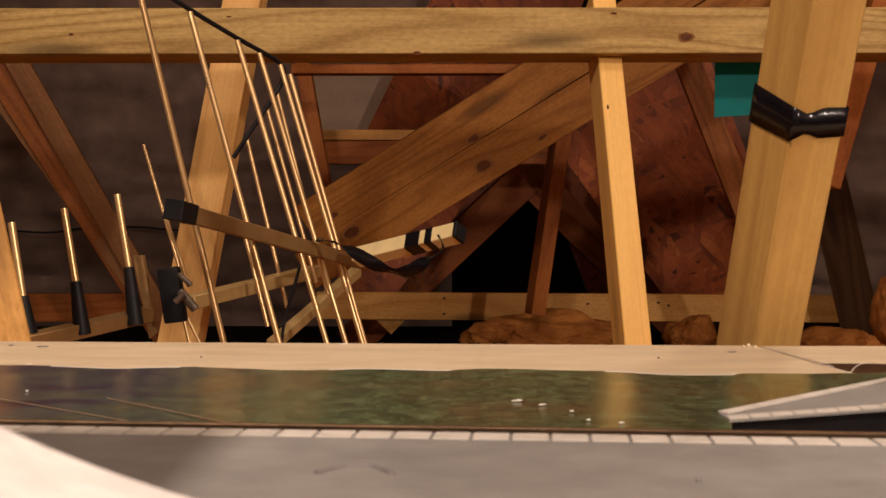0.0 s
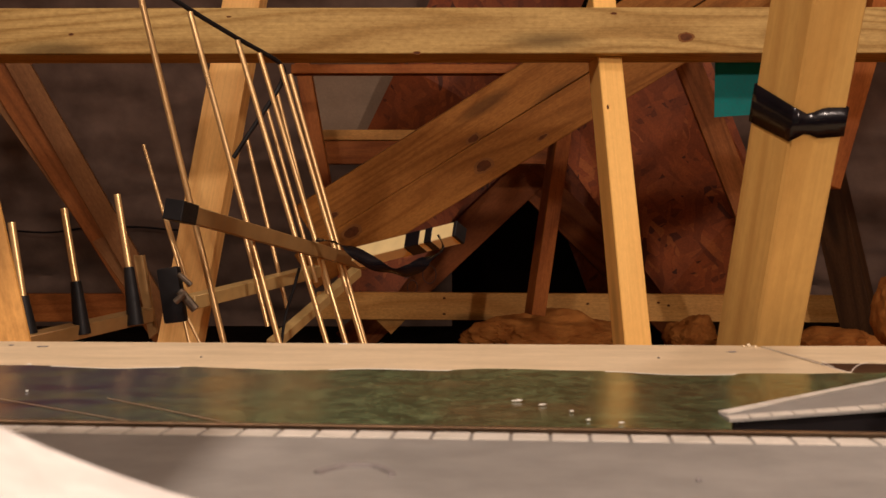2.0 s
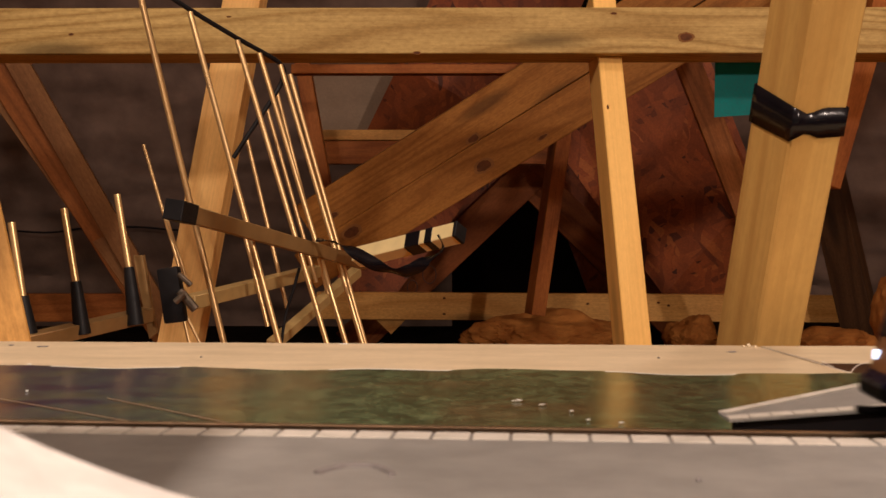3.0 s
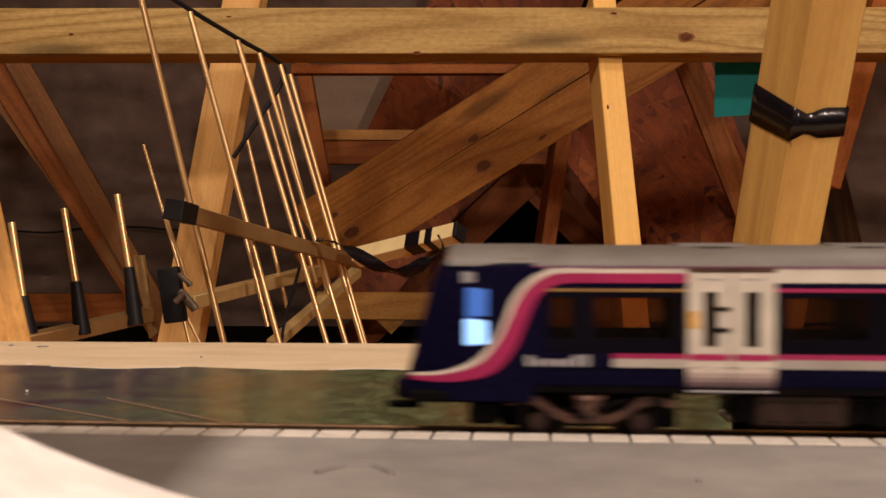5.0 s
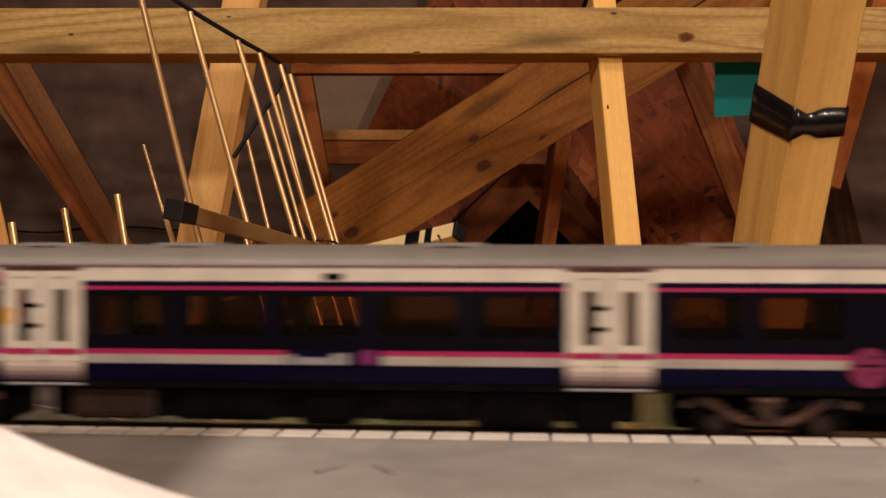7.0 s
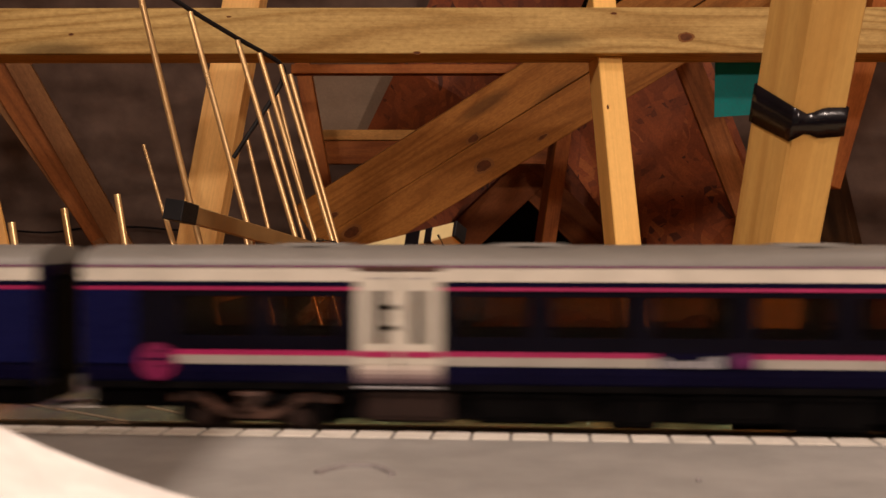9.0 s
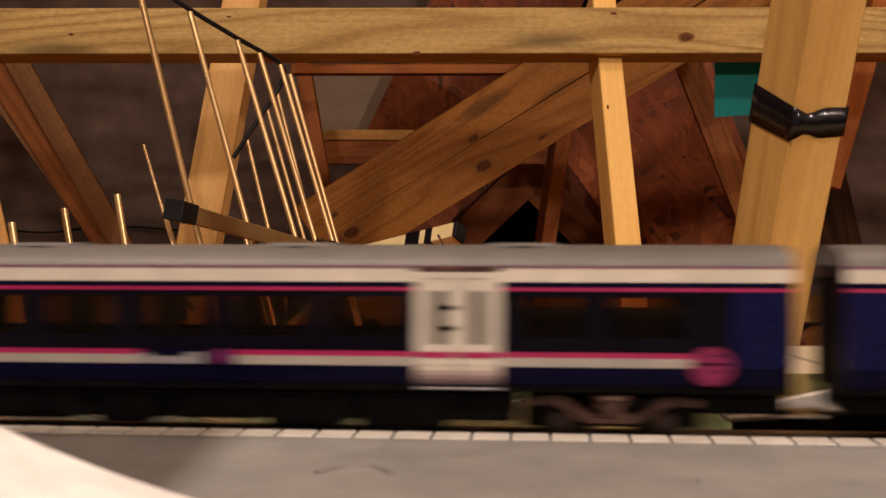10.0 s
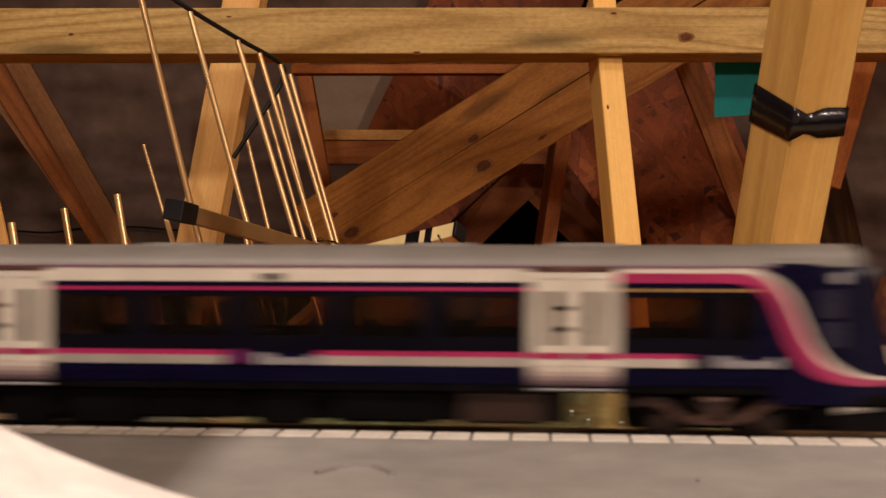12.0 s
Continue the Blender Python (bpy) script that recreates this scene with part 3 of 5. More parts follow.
def plate(pts, z0, z1, name, mat, label, category, kind="structure", group=""):
    bm = bmesh.new()
    prism(bm, [(p[0], p[1], z1) for p in pts], (0, 0, z0 - z1))
    return single(name, bm, mat, label, category, group, kind)


FAR_L, FAR_R = (-0.4703, 0.6933, 0), (0.1771, 0.6545, 0)
CRACK = (0.1913, 0.4977, 0)
plate([(-1.4, -0.5), (1.4, -0.5), (1.4, 0.3), (0.5, 0.345), CRACK, (0.1825, 0.5605, 0), FAR_R, FAR_L, (-1.4, 0.72)], -0.018, 0.0, "baseboard", MDF, "pale hardboard baseboard with a sawn edge", "board")
plate([(0.1795, 0.6529, 0), (0.1868, 0.5704, 0), (0.2539, 0.5654, 0), (0.4203, 0.5654, 0), (0.4839, 0.6512, 0)], -0.018, 0.0, "baseboard_strip", MDF, "separate pale hardboard strip beside a gap", "board")
# Thin dark brown strip set just before the hardboard strip's front edge.
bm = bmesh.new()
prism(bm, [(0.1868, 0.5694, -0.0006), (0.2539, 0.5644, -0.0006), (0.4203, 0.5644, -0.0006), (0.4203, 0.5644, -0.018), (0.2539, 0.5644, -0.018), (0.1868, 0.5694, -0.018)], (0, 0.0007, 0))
single("edge_batten", bm, PINE_DARK, "thin dark brown strip along the front edge of the hardboard strip", "trim", "", "structure")
for y in (0.2, -0.3):
    timber("board_bearer", (-1.3, y, -0.02), (1.3, y, -0.02), 0.06, 0.338, (0, 0, 1), PINE_OLD, "deep pine bearer under the baseboard", "beam", "bearers")

# glossy printed sheet with a slightly lifted wavy far edge
bm = bmesh.new()
cols, rows_n = 150, 14
grid = []
for j in range(rows_n + 1):
    line = []
    for i in range(cols + 1):
        x = -0.5 + 0.85 * i / cols
        near = 0.352 - x * 0.15
        far = 0.521 - x * 0.0825 + 0.009 * noise.noise(Vector((x * 14, 1, 0))) + 0.0022 * noise.noise(Vector((x * 50, 4, 0)))
        v = j / (rows_n - 1) * 0.985 if j < rows_n else 1.0
        z = 0.0012 + 0.0016 * max(0, v - 0.82) / 0.18 * (0.4 + noise.noise(Vector((x * 22, 0, 5))))
        line.append(bm.verts.new((x, near + (far - near) * v, max(z, 0.0008))))
    grid.append(line)
for j in range(rows_n):
    for i in range(cols):
        face = bm.faces.new((grid[j][i], grid[j][i + 1], grid[j + 1][i + 1], grid[j + 1][i]))
        if j == rows_n - 1 and noise.noise(Vector((i * 0.09, 2.0, 7.0))) > 0.02:
            face.material_index = 1
sheet = single("scenery_sheet", bm, [GRASS, PAPER_EDGE], "glossy printed grass scenery sheet with a curling edge", "sheet")
sheet.modifiers.new("thick", "SOLIDIFY").thickness = 0.0005

for a, b in (((-0.185, 0.447, 0.0016), (-0.0994, 0.376, 0.0016)), ((-0.1262, 0.4331, 0.0016), (-0.0699, 0.376, 0.0016))):
    bm = bmesh.new()
    m, length = along(a, b, (0, 0, 1))
    box(bm, 0, length, -0.0004, 0.0004, 0, 0.0001)
    single("printed_line", bm, PRINT_LINE, "pale printed track line on the scenery sheet", "print", "printed lines", m=m)

# track
track = thing("railway_track", "single model railway track with worn brown rails", "track", "", "structure")
for side in (-0.00825, 0.00825):
    bm = bmesh.new()
    m, length = along(on_track(-1.3, side, RAIL_TOP), on_track(1.35, side, RAIL_TOP), (0, 0, 1))
    box(bm, 0, length, -0.00125, 0.00125, -0.0009, 0, 0.0002)
    box(bm, 0, length, -0.0005, 0.0005, -0.0024, -0.0009)
    box(bm, 0, length, -0.0013, 0.0013, -0.0031, -0.0024)
    bm.transform(m)
    part("rail", bm, RAIL, track)
bm = bmesh.new()
box(bm, -0.0017, 0.0017, -0.0155, 0.0155, -0.0016, 0, 0.0002)
sleeper_mesh = finish(bm, "sleeper", SLEEPER)
for i in range(220):
    ob = new("sleeper", sleeper_mesh)
    ob.parent = track
    s = -1.0 + i * 0.0088
    ob.matrix_basis = Matrix.Translation(on_track(s, 0, RAIL_TOP - 0.0031)) @ pose(0, 0, 0, 0, 0, -5.1)
bm = bmesh.new()
m, length = along(on_track(-1.3, 0, RAIL_TOP - 0.0047), on_track(1.35, 0, RAIL_TOP - 0.0047), (0, 0, 1))
box(bm, 0, length, -0.017, 0.017, -0.0028, 0)
bm.transform(m)
part("track_bed", bm, SLEEPER, track)

# near platform, on which the camera stands, with white edging stones
PLAT = 0.0124
EDGE = -0.0190
platform = thing("platform", "grey paved model platform with white edge stones", "platform", "", "structure")
bm = bmesh.new()
prism(bm, [on_track(-1.2, EDGE, PLAT), on_track(1.3, EDGE, PLAT), on_track(1.3, EDGE - 0.42, PLAT), on_track(-1.2, EDGE - 0.42, PLAT)], (0, 0, -PLAT + 0.0004))
part("platform_deck", bm, PAVING, platform)
bm = bmesh.new()
box(bm, -0.00445, 0.00445, -0.0092, 0, 0, 0.0003, 0.0001)
stone_mesh = finish(bm, "edging_stone", STONE_WHITE)
for i in range(96):
    s = -0.47 + i * 0.00985
    ob = new("edging_stone", stone_mesh)
    ob.parent = platform
    ob.matrix_basis = Matrix.Translation(on_track(s, EDGE, PLAT)) @ pose(0, 0, 0, 0, 0, -5.1 + random.uniform(-0.4, 0.4))

# far platform ramp: a wedge rising away from its pointed tip
far_platform = thing("platform_ramp", "grey card platform ramp with white edge stones and dark wall", "platform", "", "structure")
bm = bmesh.new()
n0, n1 = Vector((0.0848, 0.3408, 0.0082)), Vector((0.1279, 0.3325, 0.0128))
f0, f1 = Vector((0.0852, 0.356, 0.0082)), Vector((0.1544, 0.4015, 0.0128))
n2, f2 = n1 + (n1 - n0) * 3.2, f1 + (f1 - f0) * 1.2
n2.z = f2.z = 0.0182
tops = [n0, n1, n2, f2, f1, f0]
a = [bm.verts.new(v) for v in tops]
c = [bm.verts.new(v - Vector((0, 0, 0.0007))) for v in tops]
bm.faces.new((a[0], a[1], a[4], a[5]))
bm.faces.new((a[1], a[2], a[3], a[4]))
bm.faces.new((c[5], c[4], c[1], c[0]))
bm.faces.new((c[4], c[3], c[2], c[1]))
for i in range(6):
    bm.faces.new((a[i], c[i], c[(i + 1) % 6], a[(i + 1) % 6]))
part("ramp_deck", bm, PAVING, far_platform)
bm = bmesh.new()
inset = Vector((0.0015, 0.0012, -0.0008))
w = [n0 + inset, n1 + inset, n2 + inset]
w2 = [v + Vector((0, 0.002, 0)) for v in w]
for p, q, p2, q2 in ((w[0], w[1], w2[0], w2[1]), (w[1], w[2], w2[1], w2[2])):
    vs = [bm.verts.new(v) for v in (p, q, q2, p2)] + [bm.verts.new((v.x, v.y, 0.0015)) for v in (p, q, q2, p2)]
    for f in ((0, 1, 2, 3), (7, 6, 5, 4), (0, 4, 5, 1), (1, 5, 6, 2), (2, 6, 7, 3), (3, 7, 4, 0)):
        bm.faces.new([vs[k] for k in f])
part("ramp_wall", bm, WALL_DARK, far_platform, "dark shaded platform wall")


def edging(p, q, inward, count, width, gap, name):
    """White stones laid along the ramp's edge."""
    for i in range(count):
        u0, u1 = i / count, (i + 1) / count - gap
        bm = bmesh.new()
        a0, a1 = p.lerp(q, u0), p.lerp(q, u1)
        prism(bm, [a0, a1, a1 + inward * width, a0 + inward * width], (0, 0, 0.0004))
        part(name, bm, STONE_WHITE, far_platform)


edging(n0 + Vector((0, 0, 0.0001)), n1 + Vector((0, 0, 0.0001)), Vector((0.1, 1, 0)).normalized(), 7, 0.006, 0.012, "edging_stone")
edging(n1, n2, Vector((0.1, 1, 0.05)).normalized(), 12, 0.006, 0.01, "edging_stone")
edging(f0 + Vector((0, 0, 0.0001)), f1 + Vector((0, 0, 0.0001)), Vector((0.5, -1, 0)).normalized(), 5, 0.0042, 0.004, "edging_stone")

# curled white paper lying close to the lens
bm = bmesh.new()
prev = None
for i in range(181):
    # Unseen left part is raised and lengthened to throw shade on the platform.
    x = -0.2 + 0.188 * i / 180
    k = (max(x, -0.09) + 0.052) / 0.028
    z = EYE - 0.0227 - 0.0128 * k + (0.0029 * k * k if k > 0 else 0.032 * k * k)
    far = min(0.236, max(0.1355, -x / 0.384 - 0.004))
    row = [bm.verts.new((x, 0.02 + (far - 0.02) * q / 4, z)) for q in range(5)]
    if prev:
        for q in range(4):
            bm.faces.new((prev[q], row[q], row[q + 1], prev[q + 1]))
    prev = row
paper = single("curled_paper", bm, WHITE_PAPER, "curled sheet of bright white paper lying on the platform", "paper")
paper.modifiers.new("thick", "SOLIDIFY").thickness = 0.0003


# ---- the train ----
def side_panel(bm, x0, x1, z0, z1, half=0.0175, proud=0.0, thick=0.0009):
    """The same panel on both sides of a coach."""
    for s in (-1, 1):
        a, b = s * (half + proud), s * (half - thick)
        box(bm, x0, x1, min(a, b), max(a, b), z0, z1)
    return bm


MM = 0.001
DOOR_W = 21.7
ROOF_Z = ((17.6, 47.3), (17.3, 48.6), (15.8, 50.2), (12.5, 51.6), (7.5, 52.5), (0, 52.9))


def roof_outline():
    right = [(y * MM, z * MM) for y, z in ROOF_Z]
    return right + [(-y, z) for y, z in right[-2::-1]]


def bogie(car, x, wheel_mesh):
    """A two-axle bogie: swan-neck side frames, axleboxes, air spring, dampers, brake gear and spinning wheelsets."""
    for s in (-1, 1):
        bm = bmesh.new()
        y0, y1 = sorted((s * 12.6 * MM, s * 14.8 * MM))
        top = [(-21, 9.4), (-18, 10.6), (-13, 10.2), (-9, 7.2), (-5, 5.6), (5, 5.6), (9, 7.2), (13, 10.2), (18, 10.6), (22, 9.4)]
        low = [(22, 7.6), (17, 8.4), (13, 7.6), (9, 4.8), (5, 3.4), (-5, 3.4), (-9, 4.8), (-13, 7.6), (-17, 8.4), (-21, 7.6)]
        prism(bm, [(x + px * MM, y0, (pz + 3.8) * MM) for px, pz in top + low], (0, y1 - y0, 0))
        frame_ob = part("bogie_frame", bm, BOGIE, car, "rust-brown swan-neck bogie frame")
        for ax in (-13, 13):
            bm = bmesh.new()
            tube(bm, (x + ax * MM, s * 12.4 * MM, 7.5 * MM), (x + ax * MM, s * 15.6 * MM, 7.5 * MM), 2.4 * MM)
            tube(bm, (x + ax * MM, s * 15.4 * MM, 7.5 * MM), (x + ax * MM, s * 16.1 * MM, 7.5 * MM), 1.5 * MM)
            part("axlebox", bm, TANK, frame_ob)
            bm = bmesh.new()
            k = 1 if ax > 0 else -1
            tube(bm, (x + (ax + k * 4) * MM, s * 15.2 * MM, 6.4 * MM), (x + (ax + k * 5) * MM, s * 15.2 * MM, 14.4 * MM), 0.8 * MM, seg=8)
            tube(bm, (x + (ax + k * 4.3) * MM, s * 15.2 * MM, 7.4 * MM), (x + (ax + k * 4.7) * MM, s * 15.2 * MM, 11.4 * MM), 1.3 * MM, seg=10)
            part("damper", bm, UNDER, frame_ob)
            bm = bmesh.new()
            box(bm, x + (ax - k * 7.2) * MM, x + (ax - k * 5.6) * MM, *sorted((s * 8 * MM, s * 12.4 * MM)), 4.4 * MM, 10.4 * MM, 0.0004)
            part("brake_block", bm, TANK, frame_ob)
        bm = bmesh.new()
        tube(bm, (x, s * 13.2 * MM, 9.2 * MM), (x, s * 13.2 * MM, 13.6 * MM), 3.2 * MM, 3.8 * MM, 16)
        tube(bm, (x, s * 13.6 * MM, 13.6 * MM), (x, s * 13.6 * MM, 14.6 * MM), 4.4 * MM, 4.0 * MM, 16)
        part("air_spring", bm, BOGIE, frame_ob, "brown air spring with a flat cap")
        bm = bmesh.new()
        tube(bm, (x - 2 * MM, s * 15.6 * MM, 9.6 * MM), (x + 10 * MM, s * 15.6 * MM, 13.6 * MM), 0.7 * MM, seg=8)
        box(bm, x - 4 * MM, x - 1 * MM, *sorted((s * 14.6 * MM, s * 16.0 * MM)), 8.6 * MM, 11.2 * MM, 0.0003)
        part("yaw_damper", bm, UNDER, frame_ob)
        for a, b in ((-17.5, -14.5), (15.5, 19.5)):
            bm = bmesh.new()
            box(bm, x + a * MM, x + b * MM, *sorted((s * 14.8 * MM, s * 15.5 * MM)), 12.1 * MM, 14.0 * MM, 0.0002)
            part("frame_bracket", bm, TANK, frame_ob)
    bm = bmesh.new()
    box(bm, x - 23 * MM, x + 23 * MM, -6.5 * MM, 6.5 * MM, 5 * MM, 15.2 * MM, 0.0006)
    box(bm, x - 6 * MM, x + 6 * MM, -12.5 * MM, 12.5 * MM, 8 * MM, 15.2 * MM, 0.0006)
    part("bolster", bm, UNDER, car)
    for ax in (-13, 13):
        ws = new("wheelset", wheel_mesh)
        ws.parent = car
        SPIN.append((ws, x + ax * MM))


bm = bmesh.new()
tube(bm, (0, -11.5 * MM, 0), (0, 11.5 * MM, 0), 0.8 * MM, seg=8)
for s in (-1, 1):
    tube(bm, (0, s * 7.4 * MM, 0), (0, s * 9.9 * MM, 0), 5.4 * MM, seg=20)
    tube(bm, (0, s * 7.0 * MM, 0), (0, s * 7.6 * MM, 0), 6.1 * MM, seg=20)
    for q in range(4):
        c, d = math.cos(q * 1.5708), math.sin(q * 1.5708)
        box(bm, c * 3 * MM - 0.0006, c * 3 * MM + 0.0006, s * 9.9 * MM - 0.0002, s * 9.9 * MM + 0.0002, d * 3 * MM - 0.0006, d * 3 * MM + 0.0006)
WHEELS = finish(bm, "wheelset", STEEL)
SPIN = []


def door_pair(car, x):
    """Two plug-door leaves with narrow windows, buttons and a step, on both sides."""
    w = DOOR_W / 2 * MM
    for s in (-1, 1):
        for leaf in (-1, 1):
            bm = bmesh.new()
            x0, x1 = (x - w, x - 0.0002) if leaf < 0 else (x + 0.0002, x + w)
            cx = (x0 + x1) / 2 + (0.0004 if leaf < 0 else -0.0004)
            y0, y1 = sorted((s * 18.0 * MM, s * 16.8 * MM))
            wx, wz0, wz1 = 1.75 * MM, 27.4 * MM, 41.2 * MM
            box(bm, x0, cx - wx, y0, y1, 22.0 * MM, 46.0 * MM, 0.0003)
            box(bm, cx + wx, x1, y0, y1, 22.0 * MM, 46.0 * MM, 0.0003)
            box(bm, cx - wx, cx + wx, y0, y1, 22.0 * MM, wz0)
            box(bm, cx - wx, cx + wx, y0, y1, wz1, 46.0 * MM)
            door = part("door", bm, CREAM, car, "cream plug door leaf, shade coloured plum into its foot")
            # Tones darken downwards: shade of the tucked-under foot, held in the colour.
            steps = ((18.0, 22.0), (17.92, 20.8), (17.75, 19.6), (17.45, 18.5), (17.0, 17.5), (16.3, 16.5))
            for (ya, za), (yb, zb), tone in zip(steps, steps[1:], DOOR_SHADE):
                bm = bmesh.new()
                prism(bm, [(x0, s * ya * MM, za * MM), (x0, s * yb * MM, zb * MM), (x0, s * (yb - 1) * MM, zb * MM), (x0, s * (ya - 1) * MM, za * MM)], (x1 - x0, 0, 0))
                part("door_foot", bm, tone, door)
            bm = bmesh.new()
            yg = s * 17.3 * MM
            box(bm, cx - wx, cx + wx, min(yg, yg + 0.0004), max(yg, yg + 0.0004), wz0, wz1)
            part("door_window", bm, GLASS, door, "narrow tinted pane")
            bm = bmesh.new()
            yo = sorted((s * 18.0 * MM, s * 18.15 * MM))
            box(bm, x0 + 0.0004, x1 - 0.0004, *yo, 24.0 * MM, 25.6 * MM)
            part("stripe", bm, MAGENTA, door)
            bm = bmesh.new()
            box(bm, cx - 0.0028, cx + 0.0028, *sorted((s * 18.0 * MM, s * 18.12 * MM)), 44.2 * MM, 44.5 * MM)
            part("door_label", bm, SILVER_TXT, door)
            if leaf == s:
                bm = bmesh.new()
                inner = x - 0.0034 if leaf < 0 else x + 0.0006
                for zz in (31.6, 36.9):
                    box(bm, inner, inner + 0.0028, *sorted((s * 18.0 * MM, s * 18.3 * MM)), (zz - 0.6) * MM, (zz + 0.6) * MM, 0.0002)
                part("door_button", bm, UNDER, door)
        bm = bmesh.new()
        box(bm, x - w, x + w, *sorted((s * 15.6 * MM, s * 16.9 * MM)), 15.7 * MM, 16.3 * MM, 0.0002)
        part("door_step", bm, SILVER_TXT, car, "thin metal door step")
    bm = bmesh.new()
    side_panel(bm, x - w, x + w, 46.2 * MM, 47.4 * MM, proud=0.0004)
    part("door_gutter", bm, BOGIE, car)


def even_panes(x0, x1, count, half_gap=2.9 * MM):
    pitch = (x1 - x0) / count
    return [(x0 + i * pitch + half_gap, x0 + (i + 1) * pitch - half_gap) for i in range(count)]


def end_panes(end, sign):
    """The two panes between the last doors and a flat end."""
    return sorted(tuple(sorted((end - sign * a * MM, end - sign * b * MM))) for a, b in ((27, 46.3), (51.7, 68.5)))


def glazing(car, x0, x1, panes):
    """Tinted panes, given by their two ends, between dark pillars along one stretch of the body."""
    bm = bmesh.new()
    side_panel(bm, x0, x1, 39.6 * MM, 41.2 * MM)
    side_panel(bm, x0, x1, 25.6 * MM, 29.4 * MM)
    ends = [x0] + [e for pane in panes for e in pane] + [x1]
    for a, b in zip(ends[::2], ends[1::2]):
        side_panel(bm, a, b, 29.4 * MM, 39.6 * MM)
    part("window_band", bm, BAND, car, "glossy black window surround")
    for a, b in panes:
        for s in (-1, 1):
            bm = bmesh.new()
            box(bm, a, b, *sorted((s * 17.2 * MM, s * 16.7 * MM)), 29.4 * MM, 39.6 * MM)
            part("window", bm, GLASS, car)
    # pairs of seat backs behind the panes
    bm = bmesh.new()
    k = int((x1 - x0) / 0.0115)
    for i in range(k):
        c = x0 + (i + 0.5) * (x1 - x0) / k
        for y in (-10.5, 10.5):
            box(bm, c - 0.0012, c + 0.0012, (y - 5) * MM, (y + 5) * MM, 20 * MM, 28.6 * MM, 0.0006)
    part("seat_row", bm, UNDER, car, "dark moulded seats")


def low_band(bm, x0, x1):
    """The cream waist band, which leans in towards the sill with the body side."""
    for s in (-1, 1):
        prism(bm, [(x0, s * y * MM, z * MM) for y, z in ((17.5, 24.2), (16.95, 21.8), (16.0, 21.8), (16.6, 24.2))], (x1 - x0, 0, 0))


def stripes(car, x0, x1, top=True, low=True, top_magenta=False):
    """Livery bands between two places along the body."""
    if top:
        bands = ((45.9, 47.3, CREAM, "top_stripe"), (43.4, 45.9, MAGENTA, "magenta_stripe"), (41.9, 43.4, NAVY, "plum_stripe"), (41.2, 41.9, GOLD_LINE, "cream_stripe")) if top_magenta else (
            (43.5, 47.3, CREAM, "top_stripe"), (42.1, 43.5, NAVY, "plum_stripe"), (41.2, 42.1, MAGENTA, "magenta_stripe"))
        for z0, z1, mat, name in bands:
            bm = bmesh.new()
            side_panel(bm, x0, x1, z0 * MM, z1 * MM)
            part(name, bm, mat, car)
    if low:
        bm = bmesh.new()
        side_panel(bm, x0, x1, 24.2 * MM, 25.6 * MM)
        part("magenta_stripe", bm, MAGENTA, car)
        bm = bmesh.new()
        low_band(bm, x0, x1)
        part("cream_stripe", bm, WAIST_DIM, car)


def lower_body(car, x0, x1):
    bm = bmesh.new()
    for s in (-1, 1):
        pts = [(17.0, 21.8), (16.9, 19.8), (16.5, 17.6), (15.5, 15.4), (14.6, 15.4), (15.8, 18.4), (16.1, 21.8)]
        prism(bm, [(x0, s * y * MM, z * MM) for y, z in pts], (x1 - x0, 0, 0))
    part("lower_body", bm, NAVY, car, "dark navy lower body")
    bm = bmesh.new()
    box(bm, x0, x1, -16.6 * MM, 16.6 * MM, 15.3 * MM, 17.0 * MM)
    part("coach_floor", bm, UNDER, car)


def underframe(car, x0, x1):
    """Engine pods, tanks and pipes slung under the floor, between the bogies."""
    rnd = random.Random(5)
    bm = bmesh.new()
    box(bm, x0 - 5.5 * MM, x1 + 5.5 * MM, -13 * MM, 13 * MM, 7.2 * MM, 15.3 * MM, 0.0006)
    part("centre_sill", bm, UNDER, car)
    x = x0
    while x < x1 - 0.012:
        w = rnd.uniform(14, 28) * MM
        w = min(w, x1 - x)
        bm = bmesh.new()
        depth = rnd.uniform(4.4, 7.4) * MM
        box(bm, x, x + w, -14.5 * MM, 14.5 * MM, depth, 15.3 * MM, 0.0008)
        unit = part("equipment_box", bm, TANK if x == x0 else UNDER, car, "red-brown tank" if x == x0 else "")
        for q in range(3):
            bm = bmesh.new()
            box(bm, x + w * (0.12 + 0.28 * q), x + w * (0.3 + 0.28 * q), -15.0 * MM, -14.4 * MM, depth + 0.0015, 13.4 * MM, 0.0003)
            part("access_cover", bm, TANK if unit.data.materials[0] == TANK else UNDER, unit)
        x += w + rnd.uniform(1, 7) * MM
    bm = bmesh.new()
    for y in (-13.0, 13.0):
        tube(bm, (x0, y * MM, 13.6 * MM), (x1, y * MM, 13.6 * MM), 0.7 * MM, seg=8)
    part("brake_pipe", bm, UNDER, car)


